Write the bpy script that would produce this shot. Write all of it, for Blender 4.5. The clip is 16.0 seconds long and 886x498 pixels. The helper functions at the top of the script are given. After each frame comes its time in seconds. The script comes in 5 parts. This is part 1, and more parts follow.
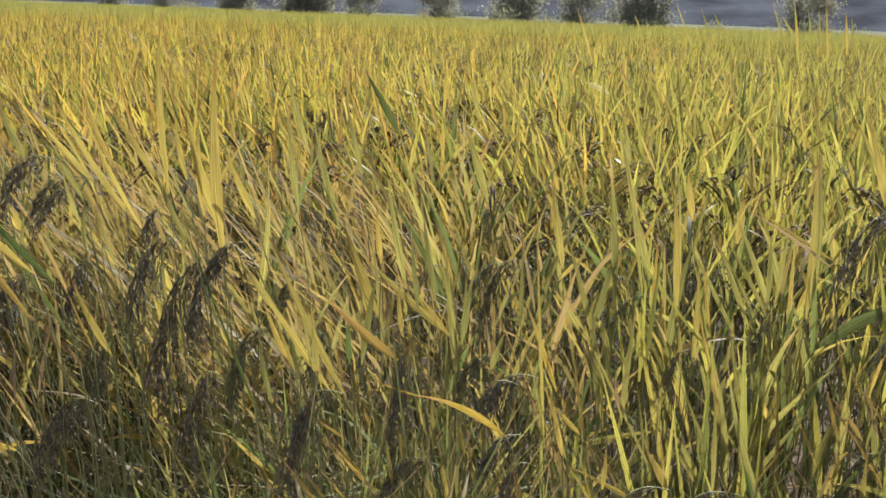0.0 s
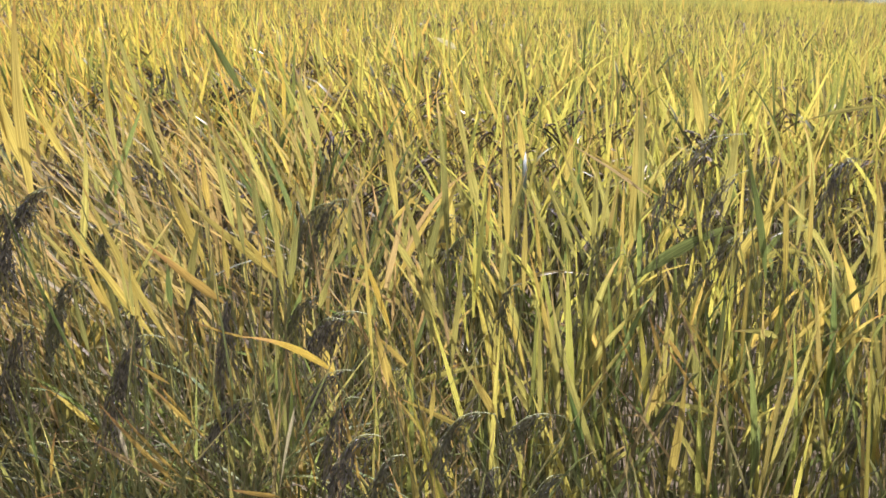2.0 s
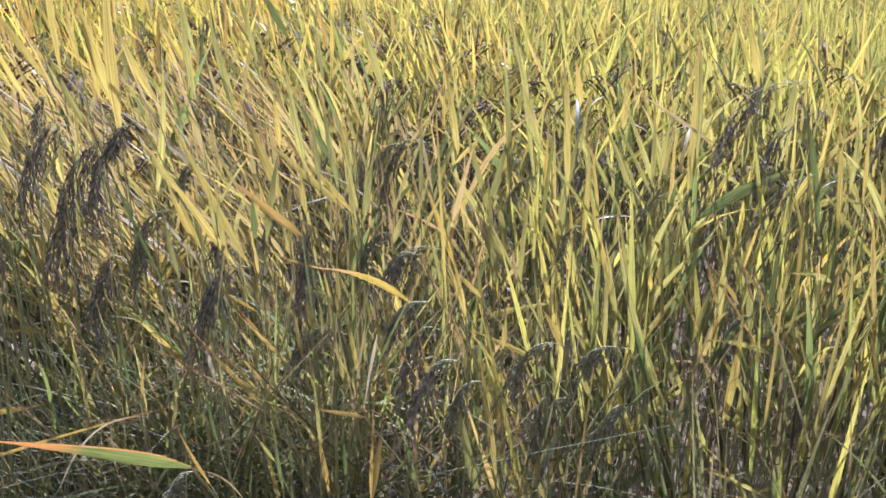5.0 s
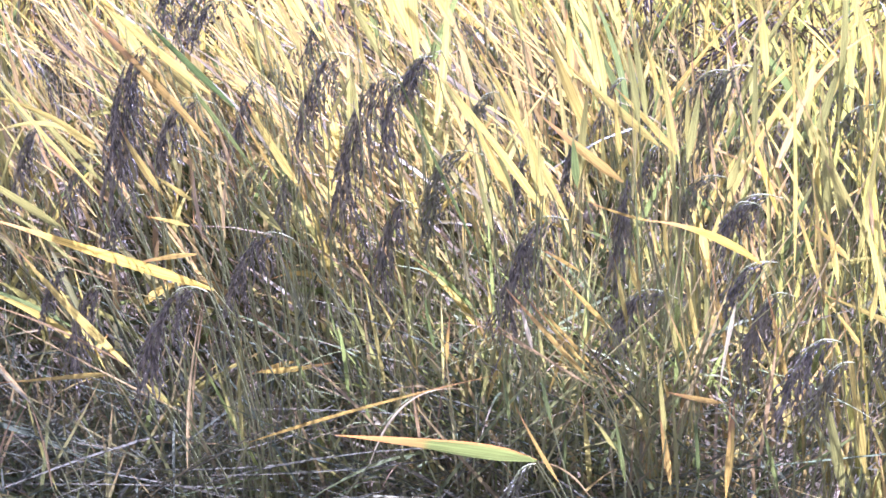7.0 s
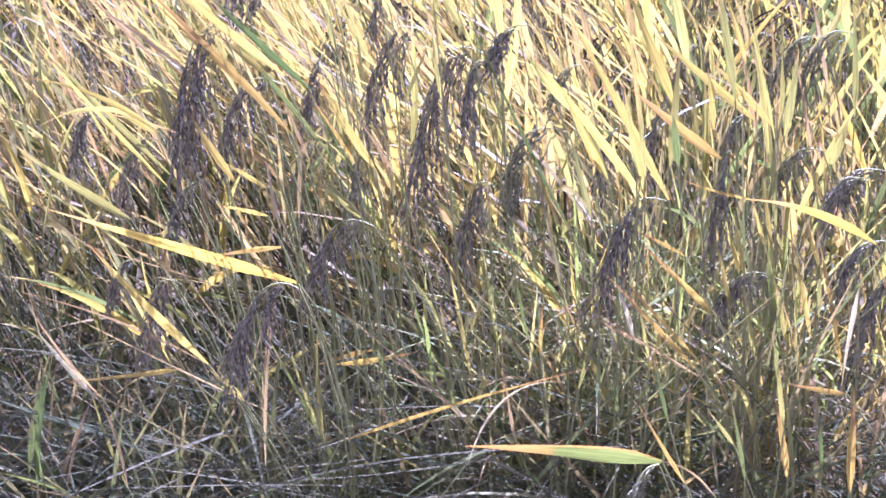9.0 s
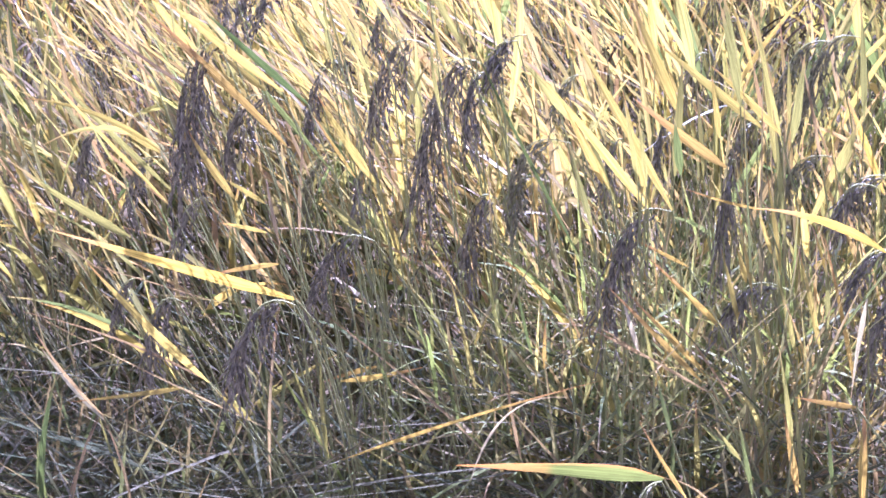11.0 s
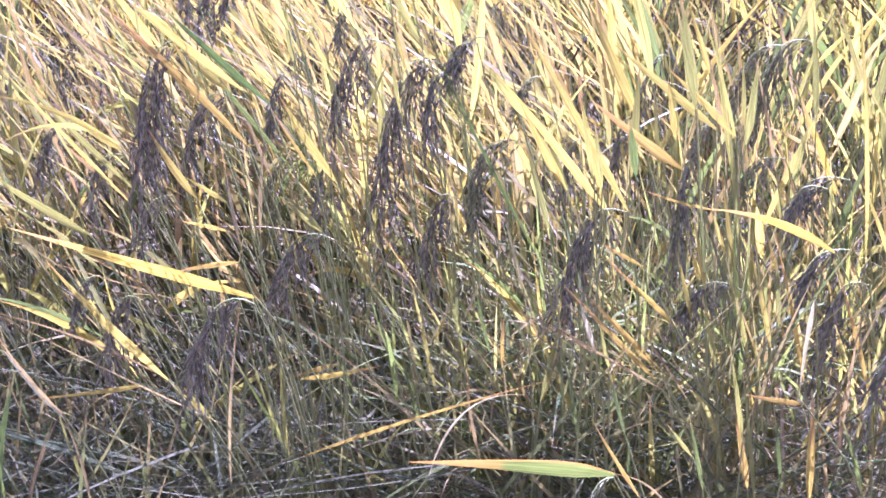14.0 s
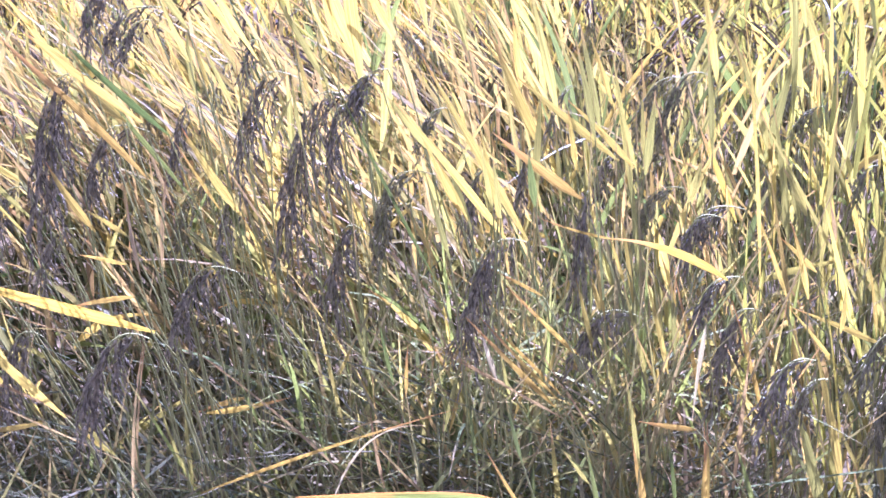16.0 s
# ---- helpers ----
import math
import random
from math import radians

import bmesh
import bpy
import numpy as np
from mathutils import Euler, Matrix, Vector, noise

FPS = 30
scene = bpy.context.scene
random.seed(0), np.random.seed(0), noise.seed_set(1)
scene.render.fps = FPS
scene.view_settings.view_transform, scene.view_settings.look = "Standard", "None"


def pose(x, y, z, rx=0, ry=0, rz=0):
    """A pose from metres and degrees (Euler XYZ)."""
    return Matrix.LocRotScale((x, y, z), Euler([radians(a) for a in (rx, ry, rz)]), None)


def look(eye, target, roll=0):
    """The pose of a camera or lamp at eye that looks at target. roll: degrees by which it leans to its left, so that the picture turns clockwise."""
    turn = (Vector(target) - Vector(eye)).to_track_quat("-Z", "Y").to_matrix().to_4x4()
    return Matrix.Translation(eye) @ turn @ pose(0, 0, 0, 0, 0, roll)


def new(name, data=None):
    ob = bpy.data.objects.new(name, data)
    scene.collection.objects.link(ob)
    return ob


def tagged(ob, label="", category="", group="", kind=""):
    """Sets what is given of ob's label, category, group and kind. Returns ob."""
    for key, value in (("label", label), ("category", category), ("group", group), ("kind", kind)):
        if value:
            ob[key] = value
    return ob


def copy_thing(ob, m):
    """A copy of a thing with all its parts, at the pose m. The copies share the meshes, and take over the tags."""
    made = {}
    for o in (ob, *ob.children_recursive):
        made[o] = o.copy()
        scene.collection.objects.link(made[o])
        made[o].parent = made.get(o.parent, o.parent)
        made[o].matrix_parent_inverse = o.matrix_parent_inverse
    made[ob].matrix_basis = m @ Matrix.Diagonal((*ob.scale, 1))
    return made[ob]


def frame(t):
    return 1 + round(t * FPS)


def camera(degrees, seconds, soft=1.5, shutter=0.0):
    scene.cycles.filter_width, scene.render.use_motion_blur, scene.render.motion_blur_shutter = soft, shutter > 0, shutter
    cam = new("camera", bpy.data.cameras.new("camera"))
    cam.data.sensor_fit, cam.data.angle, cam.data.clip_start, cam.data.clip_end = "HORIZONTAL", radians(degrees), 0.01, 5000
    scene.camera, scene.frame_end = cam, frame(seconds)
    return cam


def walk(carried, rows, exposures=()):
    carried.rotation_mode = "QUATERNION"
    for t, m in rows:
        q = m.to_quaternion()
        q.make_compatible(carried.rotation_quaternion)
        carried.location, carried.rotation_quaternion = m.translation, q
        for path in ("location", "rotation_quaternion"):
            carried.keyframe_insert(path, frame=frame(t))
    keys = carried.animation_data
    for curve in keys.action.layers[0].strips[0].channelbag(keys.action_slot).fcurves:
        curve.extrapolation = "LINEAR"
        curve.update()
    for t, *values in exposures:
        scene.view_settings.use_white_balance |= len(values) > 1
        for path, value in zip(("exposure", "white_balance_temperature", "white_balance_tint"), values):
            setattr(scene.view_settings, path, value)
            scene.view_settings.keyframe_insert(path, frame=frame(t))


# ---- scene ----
cam = camera(48.0, 16.0, soft=1.62)
PATH = [
    (0, (0.256, 0.124, 1.43), (-0.039, 2.047, 0.970), 2.1),
    (0.5, (0.292, 0.13, 1.422), (0.046, 2.058, 0.958), 1.2),
    (1, (0.316, 0.131, 1.43), (0.129, 2.059, 0.936), 1.3),
    (1.5, (0.326, 0.132, 1.408), (0.221, 2.063, 0.9), 1.9),
    (2, (0.322, 0.125, 1.386), (0.298, 2.056, 0.868), 2.0),
    (2.5, (0.341, 0.109, 1.363), (0.377, 2.039, 0.84), 1.8),
    (3, (0.334, 0.09, 1.316), (0.41, 2.02, 0.795), 1.2),
    (3.2, (0.322, 0.086, 1.309), (0.403, 2.009, 0.765), 1.4),
    (5.3, (0.216, 0.058, 1.365), (0.105, 1.962, 0.763), 2.3),
    (5.5, (0.195, 0.077, 1.363), (0.039, 1.976, 0.755), 1.9),
    (6, (0.112, 0.146, 1.336), (-0.167, 2.018, 0.689), 0.7),
    (6.5, (0.025, 0.202, 1.345), (-0.317, 2.037, 0.626), 0.3),
    (7, (-0.014, 0.248, 1.345), (-0.389, 2.055, 0.572), -0.3),
    (7.5, (-0.037, 0.283, 1.343), (-0.43, 2.068, 0.531), -1.0),
    (8, (-0.064, 0.299, 1.341), (-0.453, 2.074, 0.505), -1.5),
    (8.5, (-0.121, 0.297, 1.346), (-0.472, 2.075, 0.501), -1.1),
    (9, (-0.145, 0.298, 1.351), (-0.517, 2.072, 0.507), -1.6),
    (9.2, (-0.148, 0.3, 1.356), (-0.534, 2.071, 0.51), -1.9),
    (11.3, (-0.104, 0.321, 1.339), (-0.533, 2.099, 0.53), -3.1),
    (11.5, (-0.098, 0.32, 1.334), (-0.525, 2.101, 0.53), -3.0),
    (12, (-0.091, 0.319, 1.331), (-0.504, 2.102, 0.523), -2.8),
    (12.5, (-0.091, 0.317, 1.336), (-0.485, 2.099, 0.518), -2.5),
    (13, (-0.087, 0.315, 1.337), (-0.473, 2.097, 0.515), -2.4),
    (13.5, (-0.087, 0.314, 1.346), (-0.469, 2.094, 0.519), -2.3),
    (14, (-0.096, 0.313, 1.352), (-0.467, 2.096, 0.525), -2.2),
    (14.5, (-0.104, 0.309, 1.352), (-0.472, 2.098, 0.538), -1.8),
    (15, (-0.097, 0.308, 1.359), (-0.477, 2.1, 0.555), -1.8),
    (15.5, (-0.071, 0.315, 1.363), (-0.45, 2.112, 0.572), -1.9),
    (16, (-0.044, 0.319, 1.357), (-0.303, 2.142, 0.577), -1.3),
]
# seconds, stops, kelvin, tint: the picture brightens and turns paler as the camera dips towards the plants
EXPOSURE = [
    (0.0, 0.71, 5380, 17),
    (0.5, 1.26, 5150, 17),
    (1.0, 1.13, 5370, 19),
    (2.5, 1.16, 5300, 24),
    (3.2, 1.19, 5100, 26),
    (5.3, 1.3, 4800, 31),
    (6.0, 1.95, 4750, 37),
    (6.5, 2.28, 4600, 45),
    (7.0, 2.3, 4520, 47),
    (9.0, 2.26, 4540, 49),
    (16.0, 2.26, 4540, 49),
]
walk(cam, [(t, look(eye, target, roll)) for t, eye, target, roll in PATH], EXPOSURE)


# ---- light ----
def make_world():
    w = bpy.data.worlds.new("sky")
    scene.world = w
    w.use_nodes = True
    nt = w.node_tree
    sky = nt.nodes.new("ShaderNodeTexSky")
    sky.sky_type = "NISHITA"
    sky.sun_disc = False
    sky.sun_elevation = radians(SUN_UP)
    sky.sun_rotation = radians(SUN_AZ)
    sky.dust_density, sky.air_density, sky.ozone_density = 7.0, 0.8, 0.2
    bg = nt.nodes["Background"]
    bg.inputs["Strength"].default_value = SKY
    haze = nt.nodes.new("ShaderNodeHueSaturation")
    haze.inputs["Saturation"].default_value = 0.12
    nt.links.new(sky.outputs["Color"], haze.inputs["Color"])
    nt.links.new(haze.outputs["Color"], bg.inputs["Color"])
    lamp = bpy.data.lights.new("sun", "SUN")
    lamp.energy, lamp.angle, lamp.color = SUN, radians(0.6), (1.0, 0.91, 0.80)
    ob = new("sun", lamp)
    d = Vector((math.sin(radians(SUN_AZ)) * math.cos(radians(SUN_UP)), math.cos(radians(SUN_AZ)) * math.cos(radians(SUN_UP)), math.sin(radians(SUN_UP))))
    ob.matrix_world = look(tuple(d * 200), (0, 0, 0))


SUN_UP, SUN_AZ, SUN, SKY = 42.0, 7.0, 5.0, 0.067
make_world()


# ---- materials ----
def ramp(nt, stops):
    r = nt.nodes.new("ShaderNodeValToRGB")
    el = r.color_ramp.elements
    while len(el) < len(stops):
        el.new(0.5)
    for e, (p, c) in zip(el, stops):
        e.position, e.color = p, (*c, 1)
    return r


def leaf_material(name, colours, tip, tip_at=0.8, through_light=0.5, island=False, rough=0.38, edge=0.0):
    """A grass blade: colours by blade, streaks along it, a withered tip, light shining through."""
    m = bpy.data.materials.new(name)
    m.use_nodes = True
    nt, ln = m.node_tree, m.node_tree.links
    nt.nodes.remove(nt.nodes["Principled BSDF"])
    out = nt.nodes["Material Output"]
    if island:
        rnd = nt.nodes.new("ShaderNodeNewGeometry").outputs["Random Per Island"]
    else:
        rnd = nt.nodes.new("ShaderNodeObjectInfo").outputs["Random"]
    base = ramp(nt, [(i / max(1, len(colours) - 1), c) for i, c in enumerate(colours)])
    ln.new(rnd, base.inputs[0])
    uv = nt.nodes.new("ShaderNodeUVMap")
    uv.uv_map = "UVMap"
    sep = nt.nodes.new("ShaderNodeSeparateXYZ")
    ln.new(uv.outputs[0], sep.inputs[0])
    # streaks along the blade
    cmb = nt.nodes.new("ShaderNodeCombineXYZ")
    mx = nt.nodes.new("ShaderNodeMath")
    mx.operation = "MULTIPLY"
    mx.inputs[1].default_value = 13.0
    ln.new(sep.outputs[0], mx.inputs[0])
    my = nt.nodes.new("ShaderNodeMath")
    my.operation = "MULTIPLY"
    my.inputs[1].default_value = 2.5
    ln.new(sep.outputs[1], my.inputs[0])
    mz = nt.nodes.new("ShaderNodeMath")
    mz.operation = "MULTIPLY"
    mz.inputs[1].default_value = 57.0
    ln.new(rnd, mz.inputs[0])
    for a, b in ((mx, 0), (my, 1), (mz, 2)):
        ln.new(a.outputs[0], cmb.inputs[b])
    streak = nt.nodes.new("ShaderNodeTexNoise")
    streak.inputs["Scale"].default_value = 1.0
    streak.inputs["Detail"].default_value = 4.0
    ln.new(cmb.outputs[0], streak.inputs["Vector"])
    mot = nt.nodes.new("ShaderNodeTexNoise")
    mot.inputs["Scale"].default_value = 14.0
    mot.inputs["Detail"].default_value = 3.0
    pos = nt.nodes.new("ShaderNodeTexCoord")
    ln.new(pos.outputs["Object"], mot.inputs["Vector"])
    tone = nt.nodes.new("ShaderNodeMapRange")
    for i, v in enumerate((0.32, 0.68, 0.5, 1.4)):
        tone.inputs[1 + i].default_value = v
    ln.new(streak.outputs[0], tone.inputs[0])
    mul = nt.nodes.new("ShaderNodeMix")
    mul.data_type, mul.blend_type = "RGBA", "MULTIPLY"
    mul.inputs[0].default_value = 1.0
    ln.new(base.outputs[0], mul.inputs[6])
    ln.new(tone.outputs[0], mul.inputs[7])
    # the withered tip and mottled patches
    add = nt.nodes.new("ShaderNodeMath")
    add.operation = "MULTIPLY_ADD"
    add.inputs[1].default_value = 0.45
    ln.new(mot.outputs[0], add.inputs[0])
    ln.new(sep.outputs[1], add.inputs[2])
    w = nt.nodes.new("ShaderNodeMapRange")
    w.interpolation_type = "SMOOTHSTEP"
    w.inputs[1].default_value, w.inputs[2].default_value = tip_at + 0.15, tip_at + 0.4
    ln.new(add.outputs[0], w.inputs[0])
    mix = nt.nodes.new("ShaderNodeMix")
    mix.data_type = "RGBA"
    worn = w.outputs[0]
    if edge:
        side = nt.nodes.new("ShaderNodeMapRange")
        side.inputs[1].default_value, side.inputs[2].default_value = 1 - 2 * edge, 1 - edge
        ln.new(sep.outputs[0], side.inputs[0])
        most = nt.nodes.new("ShaderNodeMath")
        most.operation = "MAXIMUM"
        ln.new(worn, most.inputs[0])
        ln.new(side.outputs[0], most.inputs[1])
        worn = most.outputs[0]
    ln.new(worn, mix.inputs[0])
    ln.new(mul.outputs[2], mix.inputs[6])
    mix.inputs[7].default_value = (*tip, 1)
    pb = nt.nodes.new("ShaderNodeBsdfPrincipled")
    pb.inputs["Roughness"].default_value = rough
    pb.inputs["Specular IOR Level"].default_value = 0.32 if rough < 0.45 else 0.18
    ln.new(mix.outputs[2], pb.inputs["Base Color"])
    bump = nt.nodes.new("ShaderNodeBump")
    bump.inputs["Strength"].default_value = 0.35
    bump.inputs["Distance"].default_value = 0.001
    ln.new(streak.outputs[0], bump.inputs["Height"])
    ln.new(bump.outputs[0], pb.inputs["Normal"])
    tr = nt.nodes.new("ShaderNodeBsdfTranslucent")
    warm = nt.nodes.new("ShaderNodeMix")
    warm.data_type, warm.blend_type = "RGBA", "MULTIPLY"
    warm.inputs[0].default_value = 1.0
    warm.inputs[7].default_value = (1.44, 1.29, 0.76, 1)
    ln.new(mix.outputs[2], warm.inputs[6])
    ln.new(warm.outputs[2], tr.inputs["Color"])
    sh = nt.nodes.new("ShaderNodeMixShader")
    sh.inputs[0].default_value = through_light
    ln.new(pb.outputs[0], sh.inputs[1])
    ln.new(tr.outputs[0], sh.inputs[2])
    ln.new(sh.outputs[0], out.inputs["Surface"])
    return m


def plain_material(name, c1, c2, scale, rough=0.7, bump=0.3, island=False, spec=0.4):
    m = bpy.data.materials.new(name)
    m.use_nodes = True
    nt, ln = m.node_tree, m.node_tree.links
    pb = nt.nodes["Principled BSDF"]
    pos = nt.nodes.new("ShaderNodeTexCoord")
    n1 = nt.nodes.new("ShaderNodeTexNoise")
    n1.inputs["Scale"].default_value, n1.inputs["Detail"].default_value = scale, 6.0
    n2 = nt.nodes.new("ShaderNodeTexNoise")
    n2.inputs["Scale"].default_value, n2.inputs["Detail"].default_value = scale * 9, 3.0
    ln.new(pos.outputs["Object"], n1.inputs["Vector"])
    ln.new(pos.outputs["Object"], n2.inputs["Vector"])
    avg = nt.nodes.new("ShaderNodeMath")
    avg.operation = "MULTIPLY_ADD"
    avg.inputs[1].default_value = 0.5
    hl = nt.nodes.new("ShaderNodeMath")
    hl.operation = "MULTIPLY"
    hl.inputs[1].default_value = 0.5
    if island:
        ln.new(nt.nodes.new("ShaderNodeNewGeometry").outputs["Random Per Island"], hl.inputs[0])
    else:
        ln.new(n2.outputs[0], hl.inputs[0])
    ln.new(n1.outputs[0], avg.inputs[0])
    ln.new(hl.outputs[0], avg.inputs[2])
    r = ramp(nt, [(0.32, c1), (0.68, c2)])
    ln.new(avg.outputs[0], r.inputs[0])
    ln.new(r.outputs[0], pb.inputs["Base Color"])
    pb.inputs["Roughness"].default_value = rough
    pb.inputs["Specular IOR Level"].default_value = spec
    b = nt.nodes.new("ShaderNodeBump")
    b.inputs["Strength"].default_value = bump
    b.inputs["Distance"].default_value = 0.02
    ln.new(n2.outputs[0], b.inputs["Height"])
    ln.new(b.outputs[0], pb.inputs["Normal"])
    return m


LEAF = {
    "green": leaf_material("green_leaf", [(0.075, 0.115, 0.042), (0.135, 0.17, 0.062), (0.095, 0.125, 0.055)], (0.30, 0.26, 0.12), 0.8, 0.5),
    "lime": leaf_material("lime_leaf", [(0.25, 0.25, 0.088), (0.30, 0.285, 0.095), (0.205, 0.215, 0.08)], (0.38, 0.29, 0.14), 0.8, 0.46),
    "yellow": leaf_material("yellow_leaf", [(0.37, 0.31, 0.088), (0.325, 0.285, 0.088), (0.40, 0.315, 0.09)], (0.30, 0.16, 0.07), 0.85, 0.46),
    "orange": leaf_material("orange_leaf", [(0.40, 0.30, 0.085), (0.35, 0.255, 0.085), (0.42, 0.33, 0.09)], (0.32, 0.20, 0.09), 0.62, 0.42, False, 0.5),
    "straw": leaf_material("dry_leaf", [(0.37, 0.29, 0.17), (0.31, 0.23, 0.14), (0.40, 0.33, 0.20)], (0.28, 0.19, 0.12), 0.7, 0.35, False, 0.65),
    "pale": leaf_material("bleached_leaf", [(0.52, 0.50, 0.38), (0.46, 0.44, 0.32), (0.55, 0.50, 0.40)], (0.40, 0.32, 0.22), 0.75, 0.4),
    "dull": leaf_material("dull_leaf", [(0.19, 0.20, 0.10), (0.24, 0.22, 0.13), (0.16, 0.18, 0.09)], (0.26, 0.20, 0.12), 0.7, 0.3, False, 0.6),
    "bigleaf": leaf_material("ripening_leaf", [(0.155, 0.195, 0.065), (0.15, 0.195, 0.065), (0.165, 0.195, 0.07)], (0.40, 0.21, 0.075), 0.60, 0.40, False, 0.5, 0.10),
    "mixed": leaf_material("field_leaf", [(0.05, 0.07, 0.030), (0.22, 0.24, 0.059), (0.38, 0.35, 0.075), (0.48, 0.385, 0.080), (0.24, 0.16, 0.070), (0.38, 0.335, 0.075), (0.46, 0.30, 0.080), (0.06, 0.08, 0.034), (0.45, 0.40, 0.077)], (0.34, 0.22, 0.086), 0.98, 0.5, True),
    "olive": leaf_material("olive_field_leaf", [(0.055, 0.08, 0.034), (0.22, 0.245, 0.071), (0.34, 0.335, 0.086), (0.41, 0.375, 0.092), (0.22, 0.17, 0.075), (0.31, 0.32, 0.086), (0.40, 0.31, 0.097), (0.05, 0.07, 0.033), (0.38, 0.375, 0.086)], (0.33, 0.25, 0.088), 0.98, 0.48, True, 0.46),
    "thin": leaf_material("thin_leaf", [(0.15, 0.16, 0.075), (0.27, 0.265, 0.10), (0.34, 0.29, 0.12), (0.22, 0.215, 0.095), (0.35, 0.26, 0.14), (0.17, 0.175, 0.085), (0.38, 0.31, 0.15), (0.30, 0.21, 0.12)], (0.32, 0.2, 0.11), 0.85, 0.42, True, 0.5),
    "fresh": leaf_material("fresh_leaf", [(0.17, 0.20, 0.07), (0.26, 0.27, 0.085), (0.30, 0.285, 0.085)], (0.3, 0.26, 0.1), 0.9, 0.45, True),
    "litter": leaf_material("litter_leaf", [(0.19, 0.18, 0.10), (0.145, 0.175, 0.08), (0.12, 0.15, 0.07), (0.20, 0.17, 0.10), (0.18, 0.155, 0.085), (0.155, 0.185, 0.08), (0.27, 0.245, 0.14), (0.18, 0.205, 0.095)], (0.22, 0.18, 0.105), 0.7, 0.32, True, 0.85),
    "amber": leaf_material("half_withered_leaf", [(0.44, 0.34, 0.075), (0.42, 0.33, 0.075)], (0.34, 0.23, 0.10), 0.62, 0.46),
    "sage": leaf_material("sage_leaf", [(0.19, 0.25, 0.085), (0.28, 0.32, 0.11), (0.165, 0.22, 0.075), (0.34, 0.32, 0.13), (0.22, 0.28, 0.095)], (0.28, 0.24, 0.13), 0.8, 0.45, True, 0.6),
    # Dark tones that put the shade low in the crop into the colour.
    "under": leaf_material("shade_dark_leaf", [(0.055, 0.06, 0.028), (0.095, 0.088, 0.042), (0.048, 0.06, 0.026), (0.125, 0.10, 0.055)], (0.11, 0.08, 0.045), 0.8, 0.15, True, 0.8),
    "gold": leaf_material("golden_leaf", [(0.37, 0.30, 0.11), (0.33, 0.25, 0.11), (0.38, 0.32, 0.11), (0.29, 0.275, 0.10), (0.38, 0.29, 0.14), (0.27, 0.24, 0.10)], (0.34, 0.22, 0.13), 0.8, 0.42, True, 0.55),
}
# Darker and greener than the litter: shade on the western straw, in the colour.
STRAW = leaf_material("shade_dark_straw", [(0.10, 0.105, 0.06), (0.075, 0.09, 0.045), (0.095, 0.09, 0.05), (0.135, 0.125, 0.08)], (0.14, 0.12, 0.075), 0.8, 0.15, True, 0.85)
CULM = plain_material("culm_green", (0.18, 0.195, 0.075), (0.33, 0.325, 0.135), 9, 0.6, 0.2, False, 0.15)
GRAIN = plain_material("dark_grain", (0.076, 0.065, 0.044), (0.31, 0.275, 0.195), 40, 0.4, 0.4, True, 0.5)
GRAIN_PALE = plain_material("unripe_grain", (0.11, 0.105, 0.06), (0.30, 0.28, 0.16), 40, 0.55, 0.4, True, 0.35)
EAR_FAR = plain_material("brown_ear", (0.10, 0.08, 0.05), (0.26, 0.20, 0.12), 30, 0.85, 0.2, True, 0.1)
SOIL = plain_material("dry_soil", (0.10, 0.08, 0.05), (0.24, 0.19, 0.115), 1.3, 1.0, 0.6, False, 0.05)
MEADOW = plain_material("far_meadow", (0.11, 0.125, 0.07), (0.20, 0.21, 0.12), 0.05, 1.0, 0.3, False, 0.02)
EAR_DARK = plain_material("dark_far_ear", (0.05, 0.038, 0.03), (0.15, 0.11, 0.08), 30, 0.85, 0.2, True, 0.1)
# Bark and far foliage are paled towards grey to paint in the distance haze.
BARK = plain_material("haze_pale_bark", (0.17, 0.16, 0.15), (0.27, 0.25, 0.23), 3, 0.9, 0.6)
CROWN = leaf_material("haze_pale_tree_leaf", [(0.27, 0.29, 0.29), (0.30, 0.31, 0.31), (0.25, 0.27, 0.27)], (0.27, 0.29, 0.28), 1.2, 0.42, True, 0.95)
SHRUB = leaf_material("haze_pale_shrub_leaf", [(0.28, 0.31, 0.25), (0.32, 0.33, 0.27), (0.26, 0.28, 0.23)], (0.28, 0.28, 0.23), 1.2, 0.35, True, 0.95)


# ---- builders ----
def part(name, mesh, parent, label=""):
    ob = new(name, mesh)
    ob.parent = parent
    if label:
        tagged(ob, label)
    return ob


def mesh_of(name, verts, faces, mat, uvs=None, smooth=True):
    me = bpy.data.meshes.new(name)
    me.from_pydata([tuple(v) for v in verts], [], faces)
    if uvs is not None:
        lay = me.uv_layers.new(name="UVMap")
        idx = np.empty(len(me.loops), dtype=np.int32)
        me.loops.foreach_get("vertex_index", idx)
        lay.data.foreach_set("uv", np.asarray(uvs, dtype=np.float32)[idx].ravel())
    me.materials.append(mat)
    if smooth:
        me.polygons.foreach_set("use_smooth", [True] * len(me.polygons))
    return me


def curve_points(a, b, c, n):
    """n + 1 points of the bow from a to b that passes near c."""
    a, b, c = Vector(a), Vector(b), Vector(c)
    k = 2 * c - (a + b) / 2
    return [(1 - t) ** 2 * a + 2 * t * (1 - t) * k + t * t * b for t in (i / n for i in range(n + 1))]


